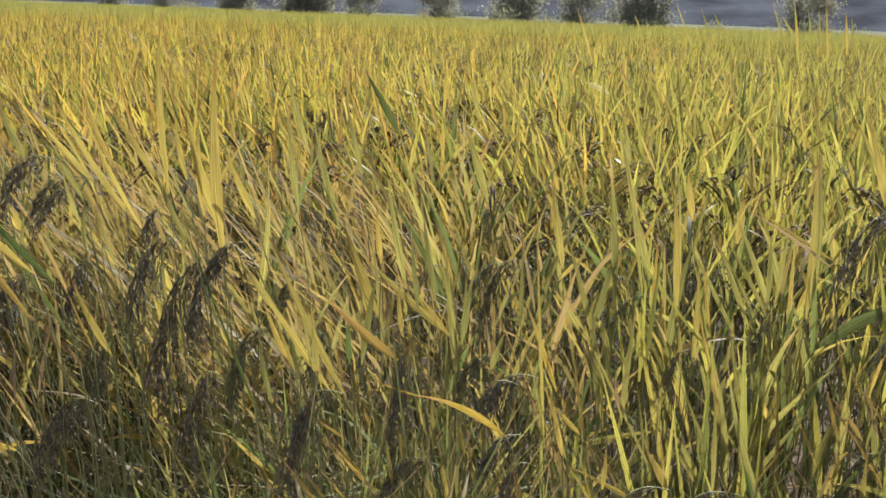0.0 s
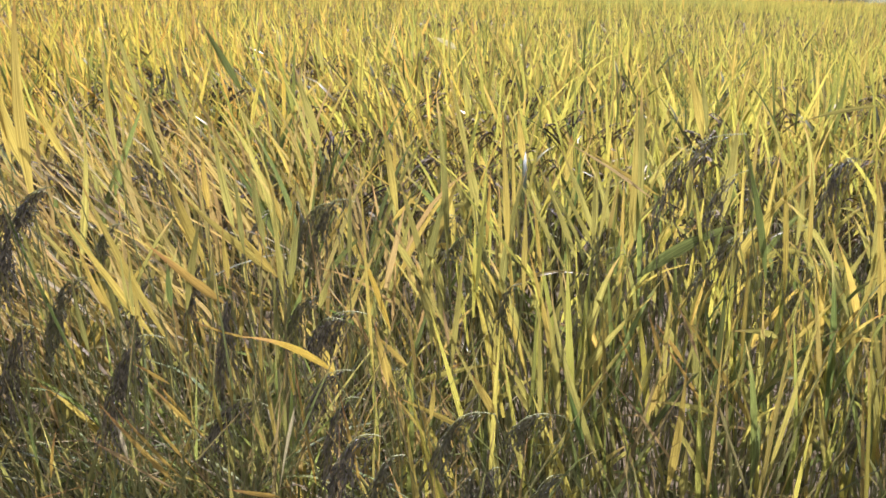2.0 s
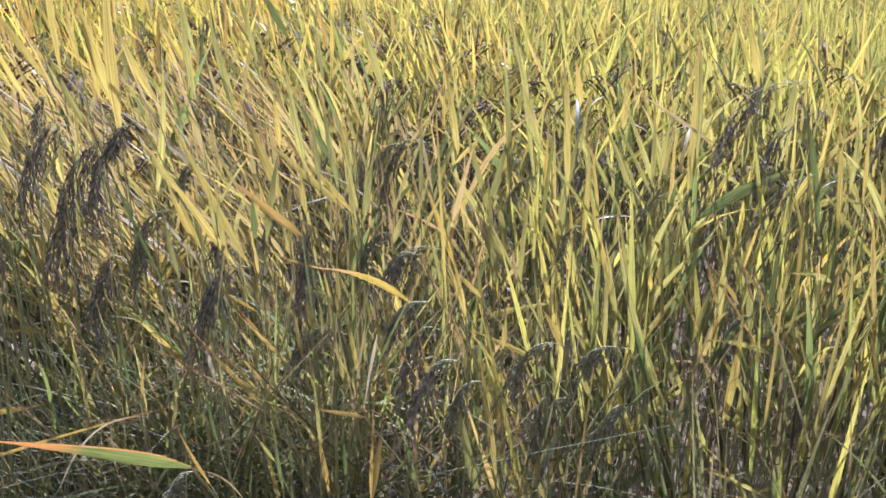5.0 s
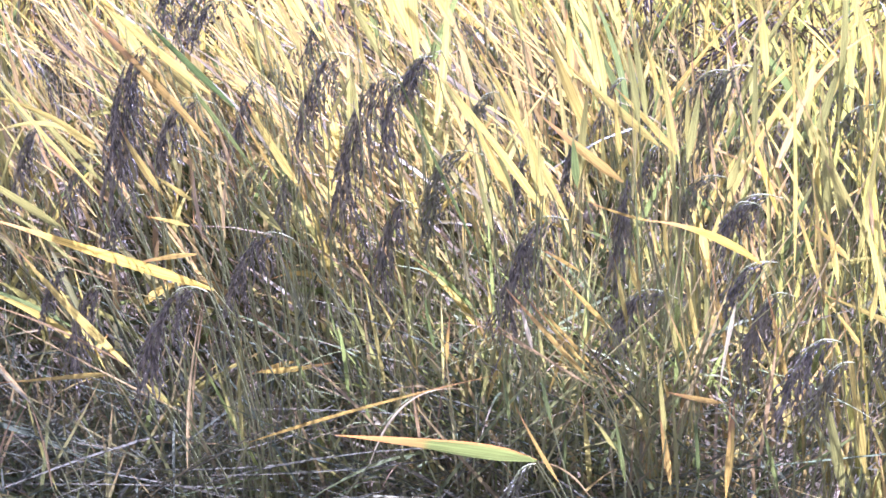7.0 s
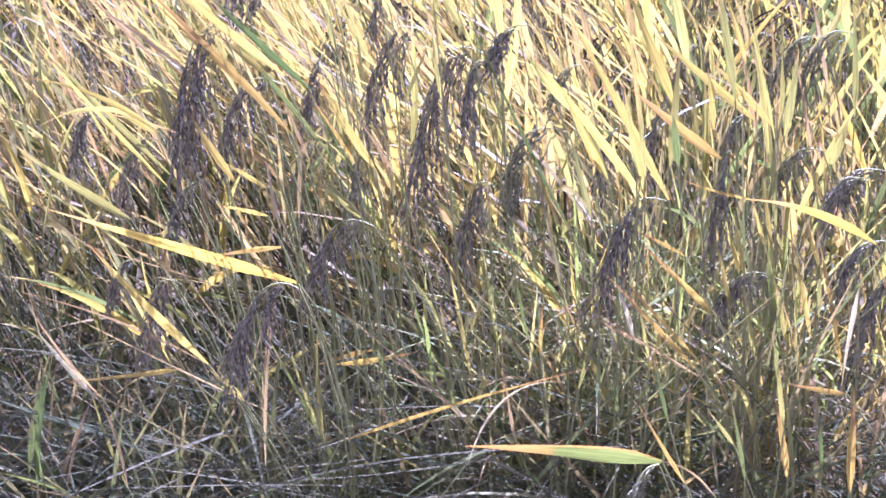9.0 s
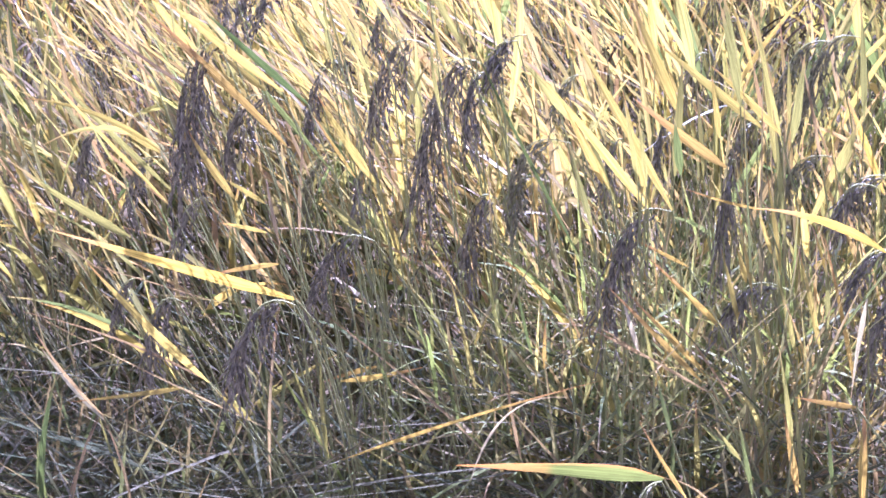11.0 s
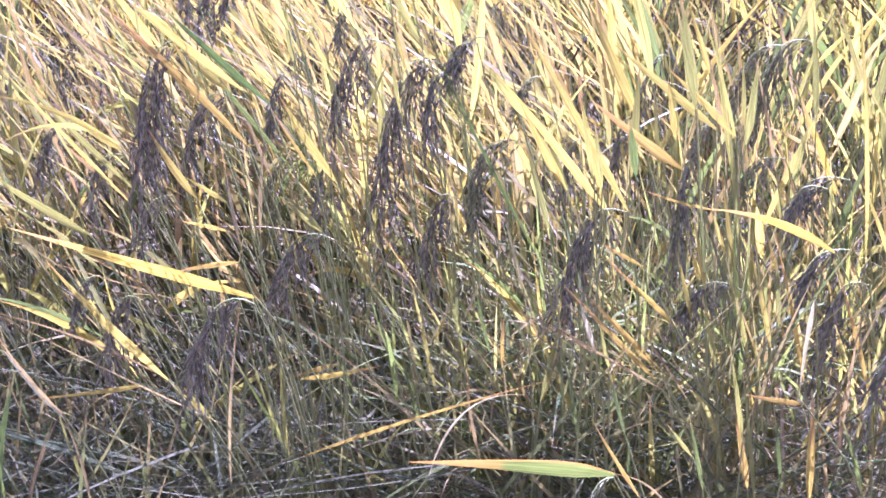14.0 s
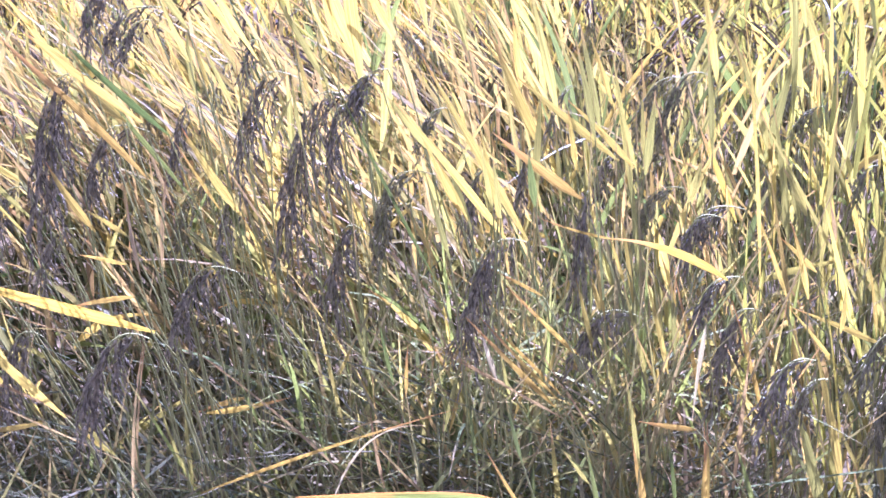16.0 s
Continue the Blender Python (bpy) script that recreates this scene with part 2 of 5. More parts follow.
def blade_mesh(pts, width, mat, face=None, fold=0.25, twist=0.0, seed=0):
    """A folded, tapering blade along points: a keel and two wings."""
    rng = random.Random(seed)
    n = len(pts) - 1
    verts, faces, uvs = [], [], []
    for i, p in enumerate(pts):
        t = i / n
        d = (pts[min(n, i + 1)] - pts[max(0, i - 1)]).normalized()
        up = Vector(face) if face else Vector((0, -1, 0.6))
        side = d.cross(up)
        if side.length < 1e-4:
            side = d.cross(Vector((1, 0.2, 0)))
        side.normalize()
        nor = side.cross(d).normalized()
        if twist:
            q = twist * t
            side, nor = side * math.cos(q) + nor * math.sin(q), nor * math.cos(q) - side * math.sin(q)
        w = 0.5 * width * min(1.0, 0.2 + 3.6 * t) * (1 - max(0.0, (t - 0.3) / 0.7) ** 1.45) * (1 + 0.05 * rng.uniform(-1, 1))
        w = max(w, 0.0004)
        verts += [p - side * w, p - nor * (w * fold), p + side * w]
        uvs += [(0, t), (0.5, t), (1, t)]
        if i:
            k = 3 * i
            faces += [(k - 3, k - 2, k + 1, k), (k - 2, k - 1, k + 2, k + 1)]
    return mesh_of("leaf_blade", verts, faces, mat, uvs)


def tube_mesh(name, pts, r0, r1, mat, sides=5):
    verts, faces = [], []
    n = len(pts) - 1
    for i, p in enumerate(pts):
        d = (pts[min(n, i + 1)] - pts[max(0, i - 1)]).normalized()
        s = d.cross(Vector((0.3, 1, 0.1))).normalized()
        u = s.cross(d)
        r = r0 + (r1 - r0) * i / n
        for k in range(sides):
            a = 2 * math.pi * k / sides
            verts.append(p + (s * math.cos(a) + u * math.sin(a)) * r)
        if i:
            for k in range(sides):
                a, b = (i - 1) * sides + k, (i - 1) * sides + (k + 1) % sides
                faces.append((a, b, b + sides, a + sides))
    return mesh_of(name, verts, faces, mat)


def panicle_mesh(neck, apex, end, mat, rng, strands=13):
    """A drooping ear from its neck over an apex to its end: loose hanging strands, grains close along each."""
    neck, apex, end = Vector(neck), Vector(apex), Vector(end)
    length = max(0.06, (apex - neck).length + (end - apex).length)
    p1, p2 = apex + (apex - neck) * 0.3 + Vector((0, 0, 0.22 * max(0.0, apex.z - end.z))), apex.lerp(end, 0.5)
    main = [(1 - t) ** 3 * neck + 3 * t * (1 - t) ** 2 * p1 + 3 * t * t * (1 - t) * p2 + t ** 3 * end for t in (i / 12 for i in range(13))]
    flat = Vector((end.x - neck.x, end.y - neck.y, 0))
    flat = flat.normalized() if flat.length > 0.01 else Vector((1, 0, 0))
    cross = Vector((-flat.y, flat.x, 0))
    verts, faces, sv, sf = [], [], [], []

    def on_main(t):
        u = min(0.9999, max(0.0, t)) * 12
        return main[int(u)].lerp(main[int(u) + 1], u - int(u))

    def stalk(pts, r):
        for i, p in enumerate(pts):
            k = len(sv)
            for a in (0, 2.1, 4.2):
                sv.append(p + (cross * math.cos(a) + Vector((0, 0, 1)) * math.sin(a)) * r)
            if i:
                for j in range(3):
                    sf.append((k - 3 + j, k - 3 + (j + 1) % 3, k + (j + 1) % 3, k + j))

    def grain(p, d, size):
        d = d.normalized()
        s = d.cross(Vector((rng.uniform(-1, 1), rng.uniform(-1, 1), rng.uniform(-1, 1)))).normalized()
        u = s.cross(d)
        k = len(verts)
        m = p + d * size * 0.42
        r = size * 0.145
        verts.extend([p, m + s * r, m + u * r * 0.75, m - s * r, m - u * r * 0.75, p + d * size])
        for j in range(4):
            faces.append((k, k + 1 + j, k + 1 + (j + 1) % 4))
            faces.append((k + 5, k + 1 + (j + 1) % 4, k + 1 + j))

    stalk(main, 0.0010)
    for s in range(strands):
        t = 0.08 + 0.68 * s / (strands - 1) + rng.uniform(-0.03, 0.03)
        p = on_main(t)
        far = t + rng.uniform(0.26, 0.5)
        hang = p + flat * length * 0.07 - Vector((0, 0, length * rng.uniform(0.30, 0.46)))
        tipp = on_main(far).lerp(hang, rng.uniform(0.15, 0.75))
        tipp = tipp + cross * rng.uniform(-0.13, 0.13) * length + flat * rng.uniform(-0.17, 0.07) * length
        tipp.z -= length * (max(0.0, far - 1) * 0.7 + rng.uniform(0.0, 0.10))
        way = (on_main(t + 0.06) - p).normalized()
        kink = p.lerp(tipp, 0.45) + way * length * 0.07 + Vector((0, 0, length * rng.uniform(0.0, 0.06)))
        pts = [(1 - q) ** 2 * p + 2 * q * (1 - q) * kink + q * q * tipp for q in (j / 7 for j in range(8))]
        wave = rng.uniform(0, 6)
        pts = [q + flat * 0.0022 * math.sin(wave + i * 1.7) * min(1, i) for i, q in enumerate(pts)]
        stalk(pts, 0.0005)
        run = (tipp - p).length * 1.08
        count = max(4, int(run / 0.0062))
        for g in range(count):
            q = 0.10 + 0.90 * g / (count - 1)
            j = min(6, int(q * 7))
            c = pts[j].lerp(pts[j + 1], q * 7 - j)
            d = (pts[j + 1] - pts[j]).normalized() + Vector((rng.uniform(-0.15, 0.15), rng.uniform(-0.15, 0.15), rng.uniform(-0.15, 0.05)))
            grain(c, d, rng.uniform(0.0102, 0.0130))
    return mesh_of("panicle", verts, faces, mat, None, False), mesh_of("rachis", sv, sf, CULM)


def rice_plant(seed, tall=1.0, ears=3, leaves=12, green=False, dull=False):
    """A hill of rice: culms, blades rising from them, and hanging dark ears."""
    rng = random.Random(seed)
    root = tagged(new("rice_plant"), "trodden rice plant with dull green and withered blades" if dull else "ripening rice plant with yellow-green blades and dark ears" if ears else "ripening rice plant with crowded yellow-green blades", "rice plant", "rice plants in the paddy")
    tops = []
    for i in range(6):
        a = rng.uniform(0, 2 * math.pi)
        r = rng.uniform(0.01, 0.035)
        foot = Vector((math.cos(a) * r, math.sin(a) * r, 0))
        h = tall * rng.uniform(0.72, 0.88)
        lean = Vector((math.cos(a), math.sin(a), 0)) * rng.uniform(0.05, 0.16)
        head = foot + lean + Vector((0, 0, h))
        mid = foot + lean * 0.35 + Vector((0, 0, h * 0.52))
        pts = curve_points(foot, head, mid, 6)
        tops.append((pts, a, part("culm", tube_mesh("culm", pts, 0.0023, 0.0013, CULM), root)))
    for i in range(leaves):
        pts, a, culm = tops[i % len(tops)]
        f = rng.uniform(0.45, 1.0) if i % 3 else rng.uniform(0.2, 0.6)
        k = min(5, int(f * 6))
        p = pts[k].lerp(pts[k + 1], f * 6 - k) if f < 1 else pts[-1]
        b = a + rng.uniform(-1.3, 1.3)
        ln = rng.uniform(0.20, 0.36) * (1.05 if f > 0.6 else 0.95)
        dry = i % 3 == 0 and rng.random() < 0.6
        steep = rng.uniform(0.80, 1.0) if f > 0.55 and not dry else rng.uniform(0.2, 0.8)
        flat = Vector((math.cos(b), math.sin(b), 0))
        tipp = p + flat * ln * math.sqrt(max(0.02, 1 - steep * steep)) + Vector((0, 0, ln * steep))
        if dry or rng.random() < 0.2:
            tipp.z -= ln * rng.uniform(0.3, 0.9)
        mid = (p + tipp) / 2 + Vector((0, 0, ln * rng.uniform(0.0, 0.10))) - flat * ln * 0.03
        gay = ["green", "lime", "lime", "lime", "lime", "yellow"] if green else ["green", "lime", "lime", "yellow", "yellow", "green", "lime"]
        tone = "straw" if dry else rng.choice(gay if f > 0.5 else ["green", "green", "lime", "green"])
        if dull:
            tone = rng.choice(["green", "green", "straw", "green", "dull"])
        me = blade_mesh(curve_points(p, tipp, mid, 8), rng.uniform(0.011, 0.019) * (0.55 if dry or dull else 1.0), LEAF[tone], (flat.y + 0.3, -flat.x - 0.5, 0.5), 0.3, rng.uniform(-1.2, 1.2), rng.random())
        part("leaf_blade", me, culm, "withered straw-coloured blade" if dry else "")
    for i in range(ears):
        pts, a, _ = tops[-1 - i % len(tops)]
        b = a + rng.uniform(-0.6, 0.6)
        q = rng.uniform(0.13, 0.2)
        out = Vector((math.cos(b) * q, math.sin(b) * q, 0))
        apex = pts[-1] + out * 0.36 + Vector((0, 0, q * 0.08))
        end = pts[-1] + out * 0.62 - Vector((0, 0, q * rng.uniform(0.5, 0.9)))
        me = panicle_mesh(pts[-1], apex, end, GRAIN if rng.random() < 0.4 else GRAIN_PALE, rng, 14)
        part("rachis", me[1], part("panicle", me[0], root, "drooping purple-brown ear of grain"))
    return root


def blade_field(name, spots, heights, lengths, widths, leans, mat, segs, rng, sags=(-0.05, 0.30)):
    """Many blades in one mesh: arrays of feet, foot heights, lengths, widths and lean vectors."""
    n = len(spots)
    t = np.linspace(0, 1, segs + 1)
    foot = np.column_stack([spots, heights])
    side = rng.normal(size=(n, 2))
    side[:, 1] *= 0.45
    side /= np.linalg.norm(side, axis=1)[:, None]
    side3 = np.column_stack([side, rng.uniform(-0.15, 0.15, n)])
    rise = np.sqrt(np.clip(1 - (leans ** 2).sum(1), 0.05, 1))
    way = np.column_stack([leans, rise])
    sag = rng.uniform(*sags, n)
    ctr = foot[:, None] + way[:, None] * (lengths[:, None, None] * t[None, :, None])
    ctr[..., 2] -= (sag * lengths)[:, None] * t[None] ** 2
    ctr[..., :2] += (leans * (sag * lengths)[:, None] * 0.9)[:, None] * (t ** 2)[None, :, None]
    w = np.minimum(1, 0.5 + 2 * t) * (1 - np.clip((t - 0.25) / 0.75, 0, 1) ** 1.35) * 0.5
    w[-1] = 0.02
    wv = side3[:, None] * (widths[:, None] * w[None])[..., None]
    v = np.stack([ctr - wv, ctr + wv], 2).reshape(-1, 3)
    per = 2 * (segs + 1)
    q = np.array([[2 * i, 2 * i + 1, 2 * i + 3, 2 * i + 2] for i in range(segs)])
    f = (np.arange(n)[:, None, None] * per + q[None]).reshape(-1, 4)
    uv = np.stack([np.stack([0 * t, t], -1), np.stack([0 * t + 1, t], -1)], 1).reshape(-1, 2)
    me = bpy.data.meshes.new(name)
    me.vertices.add(len(v))
    me.vertices.foreach_set("co", v.astype(np.float32).ravel())
    me.loops.add(f.size)
    me.loops.foreach_set("vertex_index", f.astype(np.int32).ravel())
    me.polygons.add(len(f))
    me.polygons.foreach_set("loop_start", np.arange(0, f.size, 4, dtype=np.int32))
    me.polygons.foreach_set("use_smooth", np.ones(len(f), dtype=bool))
    lay = me.uv_layers.new(name="UVMap")
    lay.data.foreach_set("uv", np.tile(uv, (n, 1))[f.ravel()].astype(np.float32).ravel())
    me.update(calc_edges=True)
    me.materials.append(mat)
    return new(name, me)


# ---- ground ----
def ground():
    edges = [-3000, -300, -80, -30, -12, -6, -3, -1.5, 0, 1.5, 3, 6, 12, 30, 80, 300, 3000]
    rows = [-3000, -300, -60, -15, -4, -1, 0.4, 1.0, 1.5, 2.5, 4, 8, 16, 40, 90, 300, 3000]
    verts, faces = [], []
    for j, y in enumerate(rows):
        for i, x in enumerate(edges):
            z = 0.0 if y >= 1.5 else (0.06 if y < 1.0 else 0.03)
            verts.append((x, y, z))
            if i and j:
                k = j * len(edges) + i
                faces.append((k - 1 - len(edges), k - len(edges), k, k - 1))
    me = mesh_of("ground", verts, faces, SOIL)
    me.materials.append(MEADOW)
    across = len(edges) - 1
    me.polygons.foreach_set("material_index", [1 if i // across >= rows.index(16) else 0 for i in range(len(faces))])
    ob = new("ground", me)
    tagged(ob, "dry brown soil of the paddy and greener fields beyond", "ground", kind="structure")


ground()


# ---- far field ----
def lean_at(x, y):
    """The crop leans to the west at the near western side and stands upright further east."""
    return -0.30 * np.clip(0.75 - x * 0.9, 0, 1.2) * np.exp(-np.clip(y - 1.5, 0, 50) / 5.0) - 0.03


def strip(name, y0, y1, per_m2, segs, wide, mat, label, xr=0.80, tall=(0.62, 0.9), length=(0.22, 0.42), seed=1, where=None, spread=0.27, sags=(-0.05, 0.45), wide_by=2.2, push=0.0):
    rng = np.random.default_rng(seed)
    half = lambda y: xr * y + wide_by  # noqa: E731
    area = xr * (y1 * y1 - y0 * y0) + 2 * wide_by * (y1 - y0)
    n = int(area * per_m2)
    y = np.sqrt(rng.uniform(y0 * y0, y1 * y1, n))
    x = rng.uniform(-1, 1, n) * half(y)
    if where is not None:
        keep = where(x, y)
        x, y = x[keep], y[keep]
        n = len(x)
    clump = np.array([noise.noise((a * 0.9, b * 0.9, 3.0)) for a, b in zip(x[:: 1], y[:: 1])]) if n < 60000 else np.sin(x * 2.1 + np.sin(y * 1.3)) * 0.3
    h = rng.uniform(*tall, n) + clump * 0.10
    ln = rng.uniform(*length, n)
    lean = np.column_stack([lean_at(x, y) + push + rng.normal(0, spread, n), rng.normal(0, spread, n)])
    ob = blade_field(name, np.column_stack([x, y]), h, ln, wide * rng.uniform(0.6, 1.3, n), np.clip(lean, -0.75, 0.75), mat, segs, rng, sags)
    return tagged(ob, label, "rice", kind="stuff")


def edge_y(x):
    """The far side of the paddy, a little nearer in the east."""
    return 84.0 - 0.45 * x


unripe = lambda x, y: (y > 29 + 1.2 * np.sin(x * 0.9) + np.clip(x - 9, 0, 60) * 5) & (y < edge_y(x))  # noqa: E731
inside = lambda x, y: ~unripe(x, y) & (y < edge_y(x))  # noqa: E731
west = lambda x, y: x + 0.10 * y + 0.22 * y * np.sin(x * 12.9 + y * 78.2) < 0  # noqa: E731
for side, mat, word in ((west, "mixed", "golden"), (lambda x, y: ~west(x, y), "olive", "olive-green")):
    strip("rice_crop", 3.3, 7.0, 540, 3, 0.0135, LEAF[mat], f"dense {word} rice blades standing in the paddy", tall=(0.50, 0.90), seed=2, where=side)
    strip("rice_crop", 7.0, 16.0, 280, 2, 0.0175, LEAF[mat], f"dense {word} rice crop further into the paddy", xr=0.75, tall=(0.52, 0.90), seed=3, where=side)
    strip("rice_crop", 16.0, 46.0, 80, 1, 0.040, LEAF[mat], f"{word} rice crop far into the paddy", xr=0.75, tall=(0.55, 0.85), length=(0.3, 0.5), seed=4, where=lambda x, y: inside(x, y) & side(x, y))
strip("rice_crop", 46.0, 120.0, 10, 1, 0.10, LEAF["mixed"], "golden rice crop at the far side of the paddy", xr=0.7, tall=(0.5, 0.8), length=(0.3, 0.6), seed=6, where=inside)
strip("rice_crop", 24.0, 120.0, 26, 1, 0.07, LEAF["fresh"], "greener unripe rice along the far side of the paddy", xr=0.7, tall=(0.5, 0.8), length=(0.35, 0.6), seed=8, where=unripe)
strip("bank_grass", 50.0, 150.0, 10, 1, 0.10, LEAF["straw"], "rough straw-coloured grass on the bank beyond the paddy", xr=0.7, tall=(0.0, 0.5), length=(0.4, 0.8), seed=21, where=lambda x, y: (y >= edge_y(x)) & (y < edge_y(x) + 40))
strip("dead_leaves", 3.0, 8.0, 300, 2, 0.009, LEAF["under"], "stems and dry leaves low in the crop, darkened as shade", tall=(0.2, 0.5), length=(0.3, 0.5), seed=5)


def ear_field(name, y0, y1, per_m2, mat, label, seed, wide=0.0075, xr=0.72):
    """Hanging ears too far in to tell grain from grain: each a fan of drooping strands off one arching neck."""
    rng = np.random.default_rng(seed)
    n = int((xr * (y1 * y1 - y0 * y0) + 2.4 * (y1 - y0)) * per_m2)
    y = np.sqrt(rng.uniform(y0 * y0, y1 * y1, n))
    x = rng.uniform(-1, 1, n) * (xr * y + 1.2)
    z = rng.uniform(0.74, 0.98, n)
    turn = np.where(rng.random(n) < 0.7, math.pi, 0) + rng.normal(0, 0.7, n)
    k = 8
    way = np.column_stack([np.cos(turn), np.sin(turn)]).repeat(k, 0)
    step = np.tile(np.linspace(0, 0.075, k), n) + rng.uniform(-0.006, 0.006, n * k)
    spots = np.column_stack([x, y]).repeat(k, 0) + way * step[:, None] + rng.normal(0, 0.006, (n * k, 2))
    arch = 0.018 - 22 * (step - 0.03) ** 2
    lean = way * rng.uniform(0.30, 0.62, n * k)[:, None] + rng.normal(0, 0.12, (n * k, 2))
    ob = blade_field(name, spots, z.repeat(k) + arch, rng.uniform(0.06, 0.11, n * k), wide * rng.uniform(0.7, 1.3, n * k), np.clip(lean, -0.7, 0.7), mat, 4, rng, (1.5, 2.5))
    tagged(ob, label, "rice ears", kind="stuff")


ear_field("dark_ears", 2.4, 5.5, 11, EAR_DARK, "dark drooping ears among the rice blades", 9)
ear_field("brown_ears", 2.6, 8.5, 26, EAR_FAR, "brownish drooping ears among the rice blades", 10, 0.009)
strip("brown_ears", 8.0, 18.0, 90, 3, 0.016, EAR_FAR, "brownish drooping ears further into the paddy", xr=0.75, tall=(0.80, 1.02), length=(0.11, 0.19), seed=13, spread=0.45, sags=(0.6, 1.6))
# The gaps between the far blades get their shade from this dark leaf colour.
strip("dead_leaves", 8.0, 30.0, 40, 1, 0.022, LEAF["under"], "brown withered leaves, darkened as shade, between the far rice blades", xr=0.75, tall=(0.55, 0.85), length=(0.25, 0.4), seed=11)


def tangle():
    """Fallen stems and dead leaves lying every way between the nearest hills."""
    rng = np.random.default_rng(12)
    n = 4600
    y = 1.40 + np.abs(rng.normal(0, 0.32, n))
    x = 1.8 - 3.8 * rng.uniform(0, 1, n) ** 0.75
    z = rng.uniform(0.08, 0.52, n) * np.clip(1.25 - 0.15 * y, 0.6, 1)
    z = z + 0.10 * np.clip((x + 0.3) / 0.4, 0, 1) * np.clip((0.5 - x) / 0.2, 0, 1)
    z = z * (1 - 0.38 * np.clip((-0.2 - x) / 0.35, 0, 1))
    few = (x < 0.12) | (rng.random(n) < 0.16)
    few &= (x > -0.25) | (rng.random(n) < 0.55)
    x, y, z = x[few], y[few], z[few]
    n = len(x)
    flop = np.clip(0.62 - 0.35 * x, 0.25, 0.7)
    lean = rng.normal(0, 1, (n, 2)) * flop[:, None]
    lean[:, 1] *= 0.6
    big = np.linalg.norm(lean, axis=1)
    lean *= (np.minimum(big, 0.97) / big)[:, None]
    ob = blade_field("dry_straw", np.column_stack([x, y]), z, rng.uniform(0.22, 0.52, n), rng.uniform(0.005, 0.012, n) * np.clip(1.3 - 1.3 * z, 0.5, 1), lean, LEAF["litter"], 5, rng, (-0.1, 0.35))
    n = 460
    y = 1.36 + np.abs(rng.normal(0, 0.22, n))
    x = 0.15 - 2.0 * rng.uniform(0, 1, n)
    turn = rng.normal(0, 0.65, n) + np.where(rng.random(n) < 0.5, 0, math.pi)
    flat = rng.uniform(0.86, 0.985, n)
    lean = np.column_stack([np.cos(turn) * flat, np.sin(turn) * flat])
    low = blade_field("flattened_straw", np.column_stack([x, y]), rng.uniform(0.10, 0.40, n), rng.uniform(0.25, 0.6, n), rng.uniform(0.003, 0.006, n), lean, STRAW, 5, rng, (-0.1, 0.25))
    n = 1500
    y = 1.34 + np.abs(rng.normal(0, 0.28, n))
    x = 0.35 - 2.1 * rng.uniform(0, 1, n)
    turn = rng.normal(0, 0.8, n) + np.where(rng.random(n) < 0.5, 0, math.pi)
    flat = np.clip(rng.normal(0.93, 0.08, n), 0.55, 0.995)
    lean = np.column_stack([np.cos(turn) * flat, np.sin(turn) * flat])
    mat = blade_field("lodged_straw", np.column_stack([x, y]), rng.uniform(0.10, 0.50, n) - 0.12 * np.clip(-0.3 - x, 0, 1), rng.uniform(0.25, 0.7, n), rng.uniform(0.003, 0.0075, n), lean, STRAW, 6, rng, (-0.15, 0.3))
    tagged(mat, "long straws lodged flat in a mat, darkened as shade", "straw", kind="stuff")
    tagged(low, "flattened straw, darkened as shade, lying across the stems", "straw", kind="stuff")
    tagged(ob, "tangled fallen stems and dry straw between the rice plants", "straw", kind="stuff")


tangle()


# ---- far trees ----
def tree(seed, height):
    """A broad tree: trunk, limbs, and a ragged crown of many leaves."""
    rng = random.Random(seed)
    nr = np.random.default_rng(seed)
    root = tagged(new("tree"), "broadleaf tree at the far side of the field, paled to grey as painted haze", "tree", "trees along the far side")
    fork = Vector((rng.uniform(-0.2, 0.2), rng.uniform(-0.2, 0.2), height * 0.32))
    part("trunk", tube_mesh("trunk", curve_points((0, 0, -0.1), fork, fork * 0.5 + Vector((0.1, 0, 0)), 5), 0.022 * height, 0.014 * height, BARK, 7), root)
    heads = []
    for i in range(7):
        a = 2 * math.pi * i / 7 + rng.uniform(-0.3, 0.3)
        r = height * rng.uniform(0.16, 0.34)
        head = Vector((math.cos(a) * r, math.sin(a) * r, height * rng.uniform(0.42, 0.95)))
        heads.append(head)
        part("limb", tube_mesh("limb", curve_points(fork, head, (fork + head) / 2 + Vector((0, 0, -0.05 * height)), 4), 0.010 * height, 0.003 * height, BARK, 5), root)
    heads.append(Vector((0, 0, height * 0.9)))
    for i in range(6):
        a = i * 1.05 + rng.uniform(-0.2, 0.2)
        heads.append(Vector((math.cos(a) * height * 0.2, math.sin(a) * height * 0.2, height * rng.uniform(0.12, 0.34))))
    spots = []
    for h in heads:
        c = nr.normal(0, height * 0.105, (420, 3)) * (1.1, 1.1, 0.8)
        spots.append(c + np.array(h))
    p = np.concatenate(spots)
    p = p[p[:, 2] > height * 0.05]
    n = len(p)
    lean = nr.uniform(-0.65, 0.65, (n, 2))
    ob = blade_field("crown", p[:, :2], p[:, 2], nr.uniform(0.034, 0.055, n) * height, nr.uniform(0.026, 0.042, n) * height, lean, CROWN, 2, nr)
    ob.parent = root
    return root


